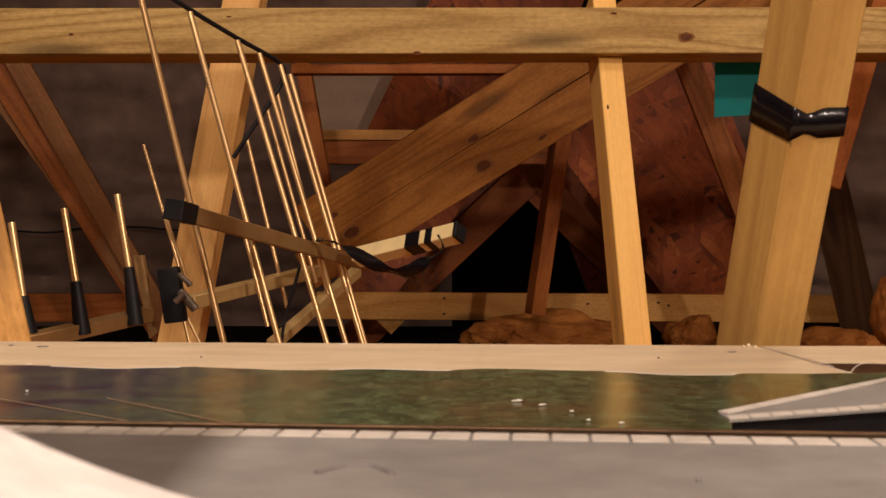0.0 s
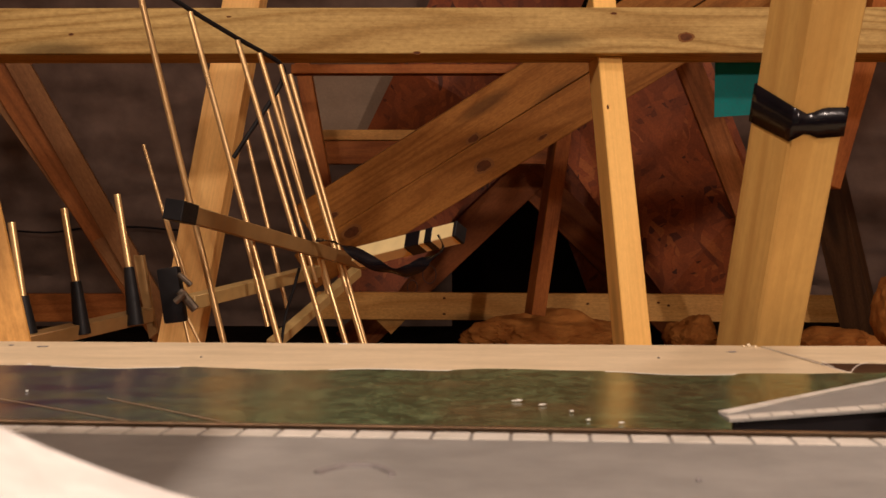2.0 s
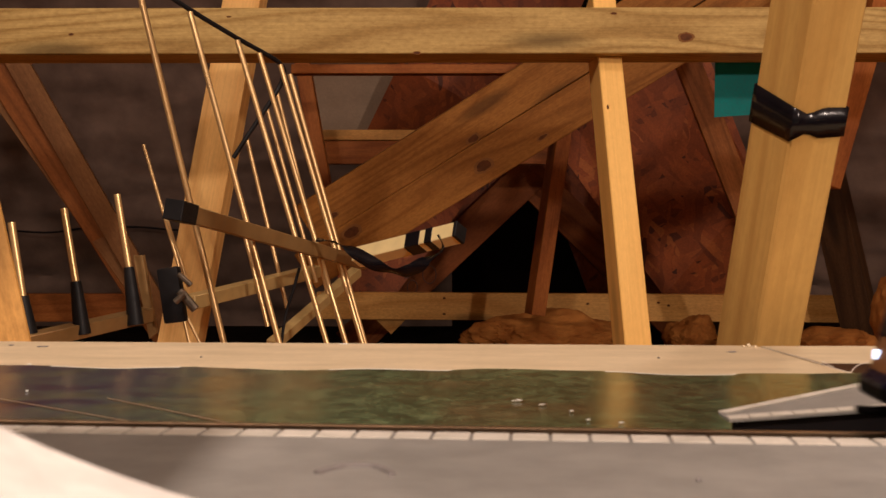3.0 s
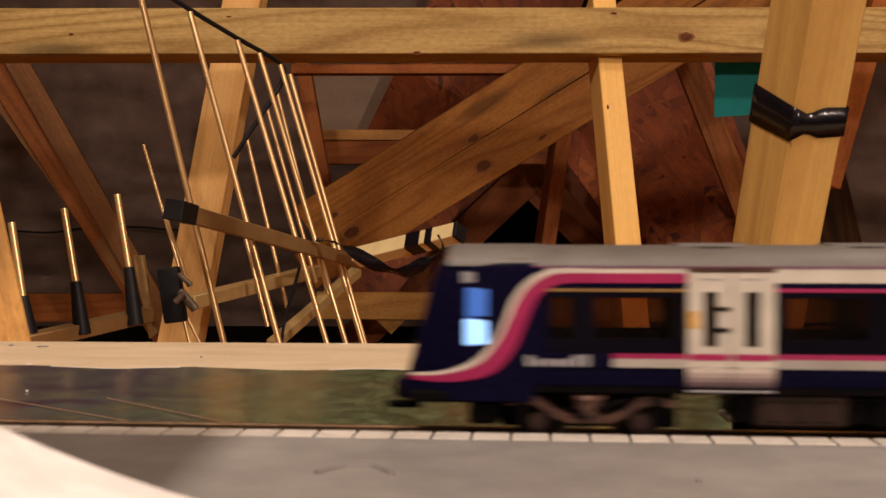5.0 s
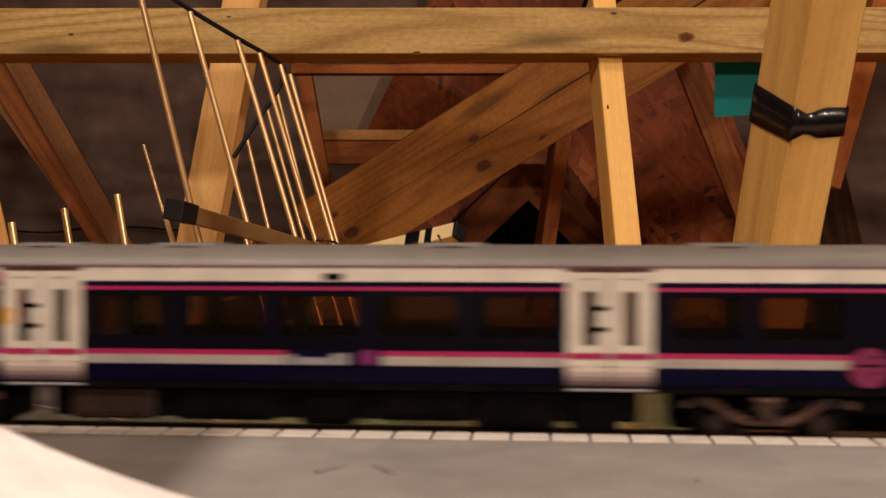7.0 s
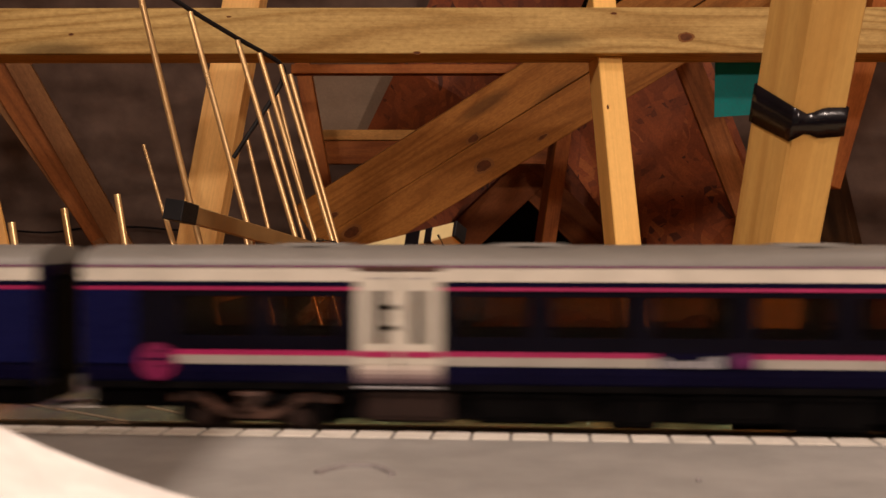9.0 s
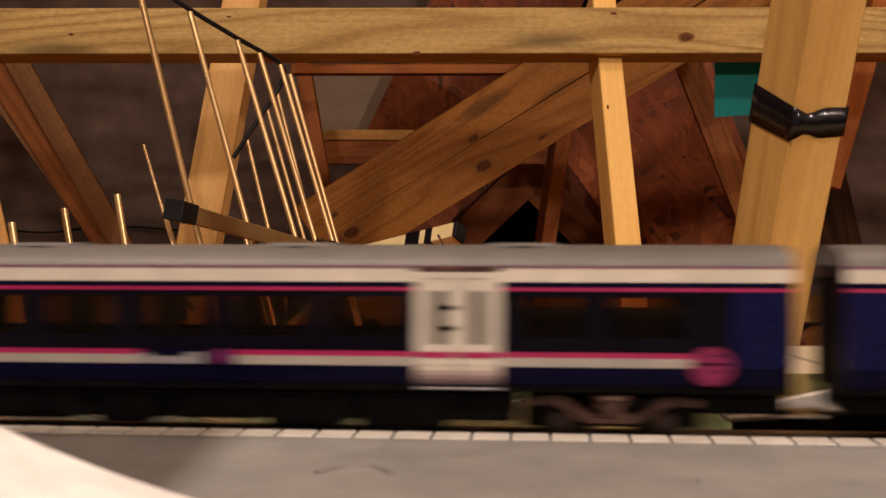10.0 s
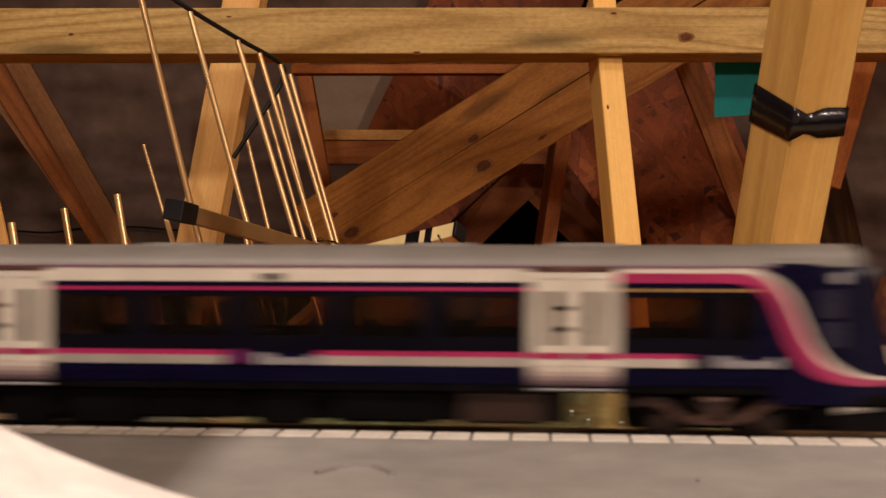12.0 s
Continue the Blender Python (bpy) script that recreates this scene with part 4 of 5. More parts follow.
def roof_part(car, x0, x1, pods):
    bm = bmesh.new()
    prism(bm, [(x0, y, z) for y, z in roof_outline()], (x1 - x0, 0, 0))
    part("roof", bm, ROOF, car, "matt grey roof", True)
    bm = bmesh.new()
    side_panel(bm, x0, x1, 47.2 * MM, 47.6 * MM, proud=0.0003)
    part("gutter", bm, PLUM, car)
    for p in pods:
        bm = bmesh.new()
        box(bm, p - 0.009, p + 0.009, -7 * MM, 7 * MM, 51.8 * MM, 53.4 * MM, 0.0008, 2)
        part("roof_pod", bm, ROOF, car)
        bm = bmesh.new()
        box(bm, p - 0.0045, p + 0.0045, -9.4 * MM, -7.2 * MM, 51.2 * MM, 52.5 * MM, 0.0003)
        part("roof_vent", bm, UNDER, car, "dark roof vent")


def word_bar(car, x0, x1, z, tail=None):
    """An unreadable silver wordmark as plain bars on both sides."""
    n = 7
    for s in (-1, 1):
        for i in range(n):
            bm = bmesh.new()
            a = x0 + (x1 - x0) * i / n
            b = a + (x1 - x0) / n * 0.8
            h = (1.7, 1.1, 1.2, 1.1, 1.2, 1.8, 1.9)[i] * MM
            box(bm, a, b, *sorted((s * 17.5 * MM, s * 17.65 * MM)), z - 1.3 * MM, z - 1.3 * MM + h * 1.6)
            part("wordmark_bar", bm, SILVER_TXT, car)
    if tail:
        bm = bmesh.new()
        for s in (-1, 1):
            tube(bm, (tail, s * 17.4 * MM, z + 0.7 * MM), (tail, s * 17.65 * MM, z + 0.7 * MM), 2.1 * MM)
        part("wordmark_disc", bm, PLUM, car)


def inner_end(car, x, sign):
    """The flat coach end: royal blue quarter panel, magenta disc, end wall, gangway."""
    bm = bmesh.new()
    e0, e1 = sorted((x - sign * 0.024, x - sign * 0.001))
    box(bm, e0, e1, -12 * MM, 12 * MM, 9.6 * MM, 15.3 * MM, 0.0006)
    part("end_sill", bm, UNDER, car)
    a, b = sorted((x, x - sign * 15 * MM))
    bm = bmesh.new()
    side_panel(bm, a, b, 21.8 * MM, 41.2 * MM)
    part("end_quarter", bm, ROYAL, car, "royal blue quarter panel")
    stripes(car, a, b, True, False)
    bm = bmesh.new()
    for s in (-1, 1):
        tube(bm, (x - sign * 20.5 * MM, s * 17.4 * MM, 22.4 * MM), (x - sign * 20.5 * MM, s * 17.75 * MM, 22.4 * MM), 5.0 * MM, seg=28)
    part("magenta_disc", bm, DISC, car, "magenta disc with dark script bars")
    bm = bmesh.new()
    for s in (-1, 1):
        box(bm, x - sign * 20.5 * MM - 0.0036, x - sign * 20.5 * MM + 0.0036, *sorted((s * 17.75 * MM, s * 17.85 * MM)), 22.7 * MM, 23.3 * MM)
        for dx, dz, w in ((1.4, 24.9, 1.3), (2.0, 20.9, 0.9)):
            c = x - sign * 20.5 * MM + dx * MM
            box(bm, c - w * MM, c + w * MM, *sorted((s * 17.75 * MM, s * 17.85 * MM)), dz * MM, (dz + 0.5) * MM)
    part("wordmark", bm, NAVY, car)
    bm = bmesh.new()
    x0, x1 = sorted((x, x - sign * 1.0 * MM))
    box(bm, x0, x1, -16.6 * MM, 16.6 * MM, 15.2 * MM, 47.5 * MM)
    part("end_wall", bm, NAVY, car)
    bm = bmesh.new()
    g0, g1 = sorted((x, x + sign * 0.9 * MM))
    box(bm, g0, g1, -8 * MM, 8 * MM, 16 * MM, 44.5 * MM, 0.0012)
    part("gangway", bm, UNDER, car, "black corridor plate")
    bm = bmesh.new()
    c0, c1 = sorted((x - sign * 2 * MM, x + sign * 5.2 * MM))
    box(bm, c0, c1, -2 * MM, 2 * MM, 7.4 * MM, 8.8 * MM, 0.0005)
    drawbar = part("coupling", bm, UNDER, car)
    bm = bmesh.new()
    h = x + sign * 4.2 * MM
    box(bm, *sorted((h - sign * 1.2 * MM, h + sign * 1.6 * MM)), -7 * MM, 7 * MM, 7.9 * MM, 8.7 * MM, 0.0003)
    box(bm, *sorted((h - sign * 6 * MM, h)), -7 * MM, -5.8 * MM, 7.9 * MM, 8.7 * MM, 0.0003)
    part("coupling_loop", bm, COUPLER, drawbar, "bright nickel coupling loop")


def swoosh(car, inner, outer, proud, mat, name, label):
    """A curved livery ribbon on both sides, between two edges given as (x, z) in millimetres."""
    def smooth_line(pts, n=48):
        out = []
        for k in range(n + 1):
            t = k / n * (len(pts) - 1)
            i = min(int(t), len(pts) - 2)
            u = t - i
            p0, p1, p2, p3 = [Vector(pts[min(max(i + q, 0), len(pts) - 1)]) for q in (-1, 0, 1, 2)]
            out.append(0.5 * (2 * p1 + (p2 - p0) * u + (2 * p0 - 5 * p1 + 4 * p2 - p3) * u * u + (3 * p1 - p0 - 3 * p2 + p3) * u ** 3))
        return out
    bm = bmesh.new()
    for s in (-1, 1):
        rows = []
        for a, b in zip(smooth_line(inner), smooth_line(outer)):
            rows.append([bm.verts.new((p.x * MM, s * (cab_half(p.x, p.y) * MM + off), p.y * MM)) for p in (a, b) for off in (proud, -0.0004)])
        for r, q in zip(rows, rows[1:]):
            bm.faces.new((r[0], q[0], q[2], r[2]))
            bm.faces.new((r[0], r[1], q[1], q[0]))
            bm.faces.new((r[2], q[2], q[3], r[3]))
    part(name, bm, mat, car, label, True)


def cab_half(x, z):
    """Half width of the cab, in millimetres: it narrows to the nose."""
    if x >= 26:
        return 17.5
    k = (26 - x) / 26
    return 17.5 - 5.2 * k ** 2.2


def nose_x(z):
    """How far back the nose stands at a height, in millimetres."""
    if z < 19:
        return -3.2 if z < 17.5 else -1.5
    return (z - 19) / 29.0 * 8.2 if z < 48 else 8.2 + (z - 48) * 1.6


def cab(car, lit):
    """The raked nose: a lofted dark shell with lit side window, front, lamps, skirt and coupling."""
    zs = [13.0, 15.2, 17.4, 18.0, 20, 24, 28, 32, 36, 40, 44, 47.3, 49.4, 51.2, 52.4]
    xs_n = 12
    bm = bmesh.new()
    for s in (-1, 1):
        rows = []
        for z in zs:
            x0 = nose_x(z)
            row = []
            for i in range(xs_n + 1):
                x = x0 + (33 - x0) * i / xs_n
                y = cab_half(x, z)
                if z > 47.3:
                    y = np.interp(z, [47.3, 48.6, 50.2, 51.6, 52.5, 52.9], [17.4, 17.1, 15.6, 12.3, 7.4, 0.5]) * (cab_half(x, z) / 17.5)
                row.append(bm.verts.new((x * MM, s * y * MM, z * MM)))
            rows.append(row)
        for r, q in zip(rows, rows[1:]):
            for i in range(xs_n):
                bm.faces.new((r[i], r[i + 1], q[i + 1], q[i]))
        if s < 0:
            first = [r[0] for r in rows]
            top = rows[-1]
        else:
            for (a0, b0), (a1, b1) in zip(zip(first, [r[0] for r in rows]), list(zip(first, [r[0] for r in rows]))[1:]):
                bm.faces.new((a0, b0, b1, a1))
            for i in range(xs_n):
                bm.faces.new((top[i], top[i + 1], rows[-1][i + 1], rows[-1][i]))
    part("cab_shell", bm, NAVY, car, "dark navy raked cab", True)
    bm = bmesh.new()
    prism(bm, [(11 * MM, y * 0.97, z + 0.0003) for y, z in roof_outline()], (24 * MM, 0, 0))
    part("cab_roof", bm, ROOF, car, "grey cab roof", True)
    for s in (-1, 1):
        bm = bmesh.new()
        y0, y1 = sorted((s * 16.2 * MM, s * (cab_half(18, 30) + 0.25) * MM))
        box(bm, 15.6 * MM, 22.6 * MM, y0, y1, 34.4 * MM, 42.0 * MM, 0.0004)
        win = part("cab_window", bm, CAB_GLOW if lit else CAB_DARK, car, "cab side window lit blue" if lit else "dark cab side window")
        bm = bmesh.new()
        box(bm, 15.2 * MM, 22.4 * MM, y0, y1, 27.2 * MM, 34.0 * MM, 0.0004)
        part("cab_window_lower", bm, CAB_GLOW_LOW if lit else CAB_DARK, win, "lower half lit brighter blue" if lit else "")
        bm = bmesh.new()
        box(bm, 14.6 * MM, 18.6 * MM, *sorted((s * 16.6 * MM, s * (cab_half(16, 44) + 0.2) * MM)), 43.2 * MM, 46.2 * MM, 0.0003)
        part("cab_vent", bm, SILVER_TXT, car, "small grey vent grille")
    # front: yellow lower panel, windscreen, lamps, skirt, coupling
    bm = bmesh.new()
    prism(bm, [(nose_x(19.2) * MM - 0.0004, -11.0 * MM, 19.2 * MM), (nose_x(19.2) * MM - 0.0004, 11.0 * MM, 19.2 * MM), (nose_x(28) * MM - 0.0004, 10.4 * MM, 28 * MM), (nose_x(28) * MM - 0.0004, -10.4 * MM, 28 * MM)], (0.0003, 0, 0))
    part("front_panel", bm, PANEL_SHADED, car, "yellow warning panel, shade mixed into its dull ochre")
    bm = bmesh.new()
    prism(bm, [(nose_x(29) * MM - 0.0005, -10 * MM, 29 * MM), (nose_x(29) * MM - 0.0005, 10 * MM, 29 * MM), (nose_x(45) * MM - 0.0005, 9 * MM, 45 * MM), (nose_x(45) * MM - 0.0005, -9 * MM, 45 * MM)], (0.0004, 0, 0))
    part("windscreen", bm, BLACK, car, "dark windscreen")
    for s in (-1, 1):
        shining = lit and s > 0
        z = 19.8 if lit and s < 0 else 23.2
        r = 1.35 if shining else 1.1
        bm = bmesh.new()
        tube(bm, (nose_x(23.2) * MM - (0.0009 if shining else 0.0003), s * 8.8 * MM, z * MM), (nose_x(23.2) * MM + 0.001, s * 8.8 * MM, z * MM), r * MM)
        part("headlamp", bm, LAMP_WHITE if shining else AMBER if lit else TAIL_RED, car, "lit white headlamp" if shining else "amber lamp glass" if lit else "red tail lamp")
    bm = bmesh.new()
    box(bm, -3.4 * MM, 12 * MM, -12 * MM, 12 * MM, 12.4 * MM, 17.2 * MM, 0.0012)
    box(bm, 1 * MM, 30 * MM, -16 * MM, 16 * MM, 12.2 * MM, 15.4 * MM, 0.0008)
    part("skirt", bm, UNDER, car, "black nose skirt")
    bm = bmesh.new()
    box(bm, -7 * MM, 2 * MM, -1.6 * MM, 1.6 * MM, 8.6 * MM, 10.4 * MM, 0.0004)
    box(bm, 16 * MM, 24 * MM, -14 * MM, 14 * MM, 6.4 * MM, 12.4 * MM, 0.0008)
    part("coupling", bm, UNDER, car)
    # livery sweeps
    upper = [(0.4, 19.6), (8, 20.2), (14, 21.8), (19, 24.6), (23, 29.2), (25.5, 34.5), (27.8, 39.8), (31.5, 44.2), (37, 46.8), (46, 47.3)]
    mid = [(0.6, 18.9), (8, 19.4), (14.8, 20.9), (20, 23.5), (24.0, 28.6), (26.7, 34.2), (29.2, 39.4), (32.7, 43.2), (37.8, 45.6), (46, 45.9)]
    low = [(0.8, 17.9), (9, 17.6), (16.4, 18.3), (23, 20.6), (27.6, 25.6), (30.6, 32.2), (32.9, 37.8), (35.7, 41.2), (39.8, 43.1), (46, 43.4)]
    swoosh(car, upper, mid, 0.00022, CREAM, "swoosh_cream", "cream livery sweep")
    swoosh(car, mid, low, 0.0002, MAGENTA, "swoosh_magenta", "magenta livery sweep")


DOOR_1, DOOR_2, END = 0.0824, 0.2315, 0.3160
MID_LEN, GAP = 0.3181, 0.0125
W2 = DOOR_W / 2 * MM


def driving_car(label, lit):
    """An end coach: cab at x = 0, flat end at x = END."""
    car = thing("train_car", label, "model train", "train coaches")
    roof_part(car, 0.033, END, (0.079, 0.118, 0.19, 0.262))
    lower_body(car, 0.030, END)
    cab(car, lit)
    # between cab and first doors
    bm = bmesh.new()
    side_panel(bm, 0.033, DOOR_1 - W2, 21.8 * MM, 25.6 * MM)
    side_panel(bm, 0.033, 0.036, 25.6 * MM, 47.2 * MM)
    part("cab_side", bm, NAVY, car)
    glazing(car, 0.036, DOOR_1 - W2, [(0.0372, 0.0432), (0.0482, 0.0688)])
    stripes(car, 0.036, DOOR_1 - W2, True, False, True)
    bm = bmesh.new()
    side_panel(bm, 0.053, DOOR_1 - W2, 22.0 * MM, 24.2 * MM, proud=0.00012)
    part("cream_stripe", bm, WAIST_DIM, car)
    bm = bmesh.new()
    side_panel(bm, 0.053, DOOR_1 - W2, 24.2 * MM, 25.5 * MM, proud=0.00012)
    part("magenta_stripe", bm, MAGENTA, car)
    word_bar(car, 0.031, 0.0475, 23.4 * MM)
    if lit:
        bm = bmesh.new()
        side_panel(bm, DOOR_1 - W2 + 0.0003, DOOR_1 - W2 + 0.0028, 32.0 * MM, 36.4 * MM, proud=0.0007)
        part("notice", bm, YELLOW, car, "small orange-yellow door notice")
    body_middle(car, END)
    inner_end(car, END, 1)
    bogie(car, 0.047, WHEELS)
    bogie(car, END - 0.045, WHEELS)
    underframe(car, 0.089, END - 0.082)
    return car


def body_middle(car, end):
    """Both door pairs and the stretch between them, and the stretch to the flat end."""
    door_pair(car, DOOR_1)
    door_pair(car, DOOR_2)
    glazing(car, DOOR_1 + W2, DOOR_2 - W2, even_panes(DOOR_1 + W2, DOOR_2 - W2, 5))
    glazing(car, DOOR_2 + W2, end - 0.015, end_panes(end, 1))
    mid = (DOOR_1 + DOOR_2) / 2 + 0.004
    for a, b in ((DOOR_1 + W2, mid - 0.013), (mid + 0.012, DOOR_2 - W2), (DOOR_2 + W2, end - 0.025)):
        stripes(car, a, b, False, True)
    for a, b in ((DOOR_1 + W2, DOOR_2 - W2), (DOOR_2 + W2, end - 0.015)):
        stripes(car, a, b, True, False)
    bm = bmesh.new()
    side_panel(bm, mid - 0.013, mid + 0.012, 21.8 * MM, 25.6 * MM)
    part("waist_panel", bm, NAVY, car)
    bm = bmesh.new()
    side_panel(bm, end - 0.025, end - 0.015, 21.8 * MM, 25.6 * MM)
    part("waist_panel", bm, NAVY, car)
    word_bar(car, mid - 0.0125, mid + 0.004, 23.2 * MM, mid + 0.0085)
    bm = bmesh.new()
    side_panel(bm, mid - 0.003, mid + 0.002, 43.9 * MM, 45.6 * MM, proud=0.0002)
    part("side_vent", bm, UNDER, car)


def middle_car(label):
    """The middle coach: flat at both ends."""
    car = thing("train_car", label, "model train", "train coaches")
    d1, d2 = (MID_LEN - (DOOR_2 - DOOR_1)) / 2, (MID_LEN + (DOOR_2 - DOOR_1)) / 2
    roof_part(car, 0, MID_LEN, (0.06, 0.118, 0.19, 0.25))
    lower_body(car, 0, MID_LEN)
    for d in (d1, d2):
        door_pair(car, d)
    glazing(car, 0.015, d1 - W2, end_panes(0, -1))
    glazing(car, d1 + W2, d2 - W2, even_panes(d1 + W2, d2 - W2, 5))
    glazing(car, d2 + W2, MID_LEN - 0.015, end_panes(MID_LEN, 1))
    bm = bmesh.new()
    box(bm, d2 + W2 + 0.004, MID_LEN - 0.02, -13 * MM, 13 * MM, 17 * MM, 35.4 * MM, 0.001)
    part("motor_cover", bm, UNDER, car, "black motor housing inside the coach")
    mid = MID_LEN / 2 + 0.004
    for a, b in ((0.025, d1 - W2), (d1 + W2, mid - 0.013), (mid + 0.012, d2 - W2), (d2 + W2, MID_LEN - 0.025)):
        stripes(car, a, b, False, True)
    for a, b in ((0.015, d1 - W2), (d1 + W2, d2 - W2), (d2 + W2, MID_LEN - 0.015)):
        stripes(car, a, b, True, False)
    for a, b in ((0.015, 0.025), (mid - 0.013, mid + 0.012), (MID_LEN - 0.025, MID_LEN - 0.015)):
        bm = bmesh.new()
        side_panel(bm, a, b, 21.8 * MM, 25.6 * MM)
        part("waist_panel", bm, NAVY, car)
    word_bar(car, mid - 0.0125, mid + 0.004, 23.2 * MM, mid + 0.0085)
    inner_end(car, 0, -1)
    inner_end(car, MID_LEN, 1)
    bogie(car, 0.045, WHEELS)
    bogie(car, MID_LEN - 0.045, WHEELS)
    underframe(car, 0.075, MID_LEN - 0.075)
    return car


front = driving_car("navy, cream and magenta model railcar with blue-lit cab", True)
centre = middle_car("navy and cream model coach with tinted windows")
rear = driving_car("navy, cream and magenta model railcar running cab last", False)


# ---- the old aerials behind the board ----
def rod(parent, a, b, r):
    bm = bmesh.new()
    tube(bm, a, b, r, seg=14)
    return part("rod", bm, ALLOY, parent, "", True)


def square_tube(bm, a, b, w, h, face=(0, 0, 1)):
    m, length = along(a, b, face)
    sub = bmesh.new()
    box(sub, 0, length, -w / 2, w / 2, -h / 2, h / 2, 0.0008)
    sub.transform(m)
    me = bpy.data.meshes.new("tmp")
    sub.to_mesh(me)
    sub.free()
    bm.from_mesh(me)
    bpy.data.meshes.remove(me)
    return bm


aerial = thing("tv_aerial", "old television aerial with alloy rods on a dull square boom", "aerial", "aerials")
bm = bmesh.new()
square_tube(bm, (-0.2698, 1.2036, 0.0856), (-0.122, 1.7292, 0.02), 0.018, 0.018, (0.12, -0.1, 1))
part("boom", bm, BOOM, aerial, "dull gold-brown square boom", True)
bm = bmesh.new()
square_tube(bm, (-0.2763, 1.1811, 0.0886), (-0.2678, 1.2156, 0.0843), 0.0215, 0.0215, (0.12, -0.1, 1))
part("end_cap", bm, BLACK, aerial, "black plastic end cap")
rod(aerial, (-0.3468, 1.2964, 0.3638), (-0.2383, 1.2788, -0.0778), 0.0036)
rod(aerial, (-0.3076, 1.406, 0.3331), (-0.1913, 1.3891, -0.09), 0.0036)
rod(aerial, (-0.2682, 1.5079, 0.3158), (-0.1433, 1.4912, -0.1013), 0.0036)
rod(aerial, (-0.2515, 1.5843, 0.3109), (-0.1245, 1.5674, -0.1097), 0.0036)
rod(aerial, (-0.2324, 1.6509, 0.3052), (-0.1066, 1.634, -0.1171), 0.0036)
rod(aerial, (-0.2225, 1.6804, 0.2956), (-0.1052, 1.6638, -0.1203), 0.0036)

aerial_2 = thing("tv_aerial", "second television aerial of alloy rods behind the first", "aerial", "aerials")
bm = bmesh.new()
square_tube(bm, (-0.3307, 1.503, -0.0252), (-0.1979, 1.8043, 0.0058), 0.018, 0.018, (0, -0.2, 1))
part("boom", bm, BOOM_PALE, aerial_2, "dull gold-brown square boom", True)
rod(aerial_2, (-0.2926, 1.7242, 0.2057), (-0.2318, 1.7141, -0.046), 0.0031)
rod(aerial_2, (-0.2716, 1.7808, 0.2582), (-0.1942, 1.77, -0.0105), 0.0031)
rod(aerial_2, (-0.2604, 1.8119, 0.2872), (-0.1798, 1.7992, -0.0294), 0.0031)
rod(aerial_2, (-0.2709, 1.5811, 0.0593), (-0.2395, 1.5762, -0.0627), 0.0031)
bm = bmesh.new()
square_tube(bm, (-0.2507, 1.6826, -0.0993), (-0.1399, 1.8795, 0.0034), 0.016, 0.016, (0, -0.4, 1))
part("brace", bm, BOOM_PALE, aerial_2, "dull lower brace tube")

aerial_3 = thing("tv_aerial", "low aerial with short rods in black plastic sockets", "aerial", "aerials")
bm = bmesh.new()
square_tube(bm, (-0.4051, 1.0817, -0.0412), (-0.3306, 1.2924, -0.0267), 0.016, 0.015, (0, -0.3, 1))
part("boom", bm, BOOM, aerial_3, "dull brown boom", True)
for a, b, c in (((-0.4163, 1.1132, 0.0746), (-0.4054, 1.1123, 0.0038), (-0.3989, 1.1118, -0.0376)), ((-0.3854, 1.1736, 0.0896), (-0.3734, 1.1726, 0.0155), (-0.3665, 1.172, -0.0385)), ((-0.3527, 1.249, 0.1066), (-0.3398, 1.248, 0.0278), (-0.3325, 1.2472, -0.0346))):
    r = rod(aerial_3, a, b, 0.0036)
    bm = bmesh.new()
    tube(bm, b, c, 0.0056, 0.0092, 10)
    part("socket", bm, BLACK, aerial_3, "black plastic rod socket", True)
bm = bmesh.new()
prism(bm, [(-0.3471, 1.2933, 0.0398), (-0.3369, 1.2933, 0.0398), (-0.3217, 1.2922, -0.0476), (-0.3293, 1.2921, -0.054)], (0.0, 0.012, 0))
part("bracket", bm, BOOM, aerial_3, "thin brown bracket strip")

clamp = thing("aerial_clamp", "black plastic aerial clamp with a wing bolt", "clamp")
bm = bmesh.new()
m, length = along((-0.3031, 1.263, 0.0267), (-0.2944, 1.2623, -0.0339), (-0.2, -1, 0))
box(bm, 0, length, -0.0125, 0.0125, -0.012, 0, 0.003, 2)
bm.transform(m)
part("clamp_block", bm, BLACK, clamp, "", True)
for a, b, r in (((-0.2861, 1.2479, 0.0204), (-0.2726, 1.2478, 0.0082), 0.003), ((-0.2848, 1.2477, 0.0021), (-0.2677, 1.2474, -0.0181), 0.005), ((-0.288, 1.24, -0.0097), (-0.2783, 1.2401, -0.0006), 0.0035)):
    bm = bmesh.new()
    tube(bm, a, b, r, seg=10)
    part("wing_bolt", bm, SCREW, clamp)
thin = thing("thin_rods", "two thin alloy stays beside the clamp", "rod")
for a, b in (((-0.3357, 1.2949, 0.1639), (-0.2913, 1.2929, 0.0106)), ((-0.3214, 1.3241, 0.095), (-0.2916, 1.3229, 0.0029)), ((-0.2913, 1.2924, -0.0286), (-0.2837, 1.292, -0.0616)), ((-0.2909, 1.3074, -0.0297), (-0.2742, 1.307, -0.063))):
    rod(thin, a, b, 0.0019)

bright = thing("aerial_boom", "bright gold square aerial boom bound with black tape", "aerial")
bm = bmesh.new()
square_tube(bm, (-0.1164, 1.5639, 0.0318), (0.0202, 1.4741, 0.0654), 0.021, 0.021, (0.25, -1, 0.55))
part("boom", bm, BRIGHT_BOOM, bright)
bm = bmesh.new()
square_tube(bm, (0.0188, 1.4741, 0.065), (0.023, 1.4711, 0.0661), 0.0225, 0.0225, (0.25, -1, 0.55))
part("end_cap", bm, BLACK, bright, "dark end cap")
boom_a, boom_b = Vector((-0.1164, 1.5639, 0.0318)), Vector((0.0202, 1.4741, 0.0654))
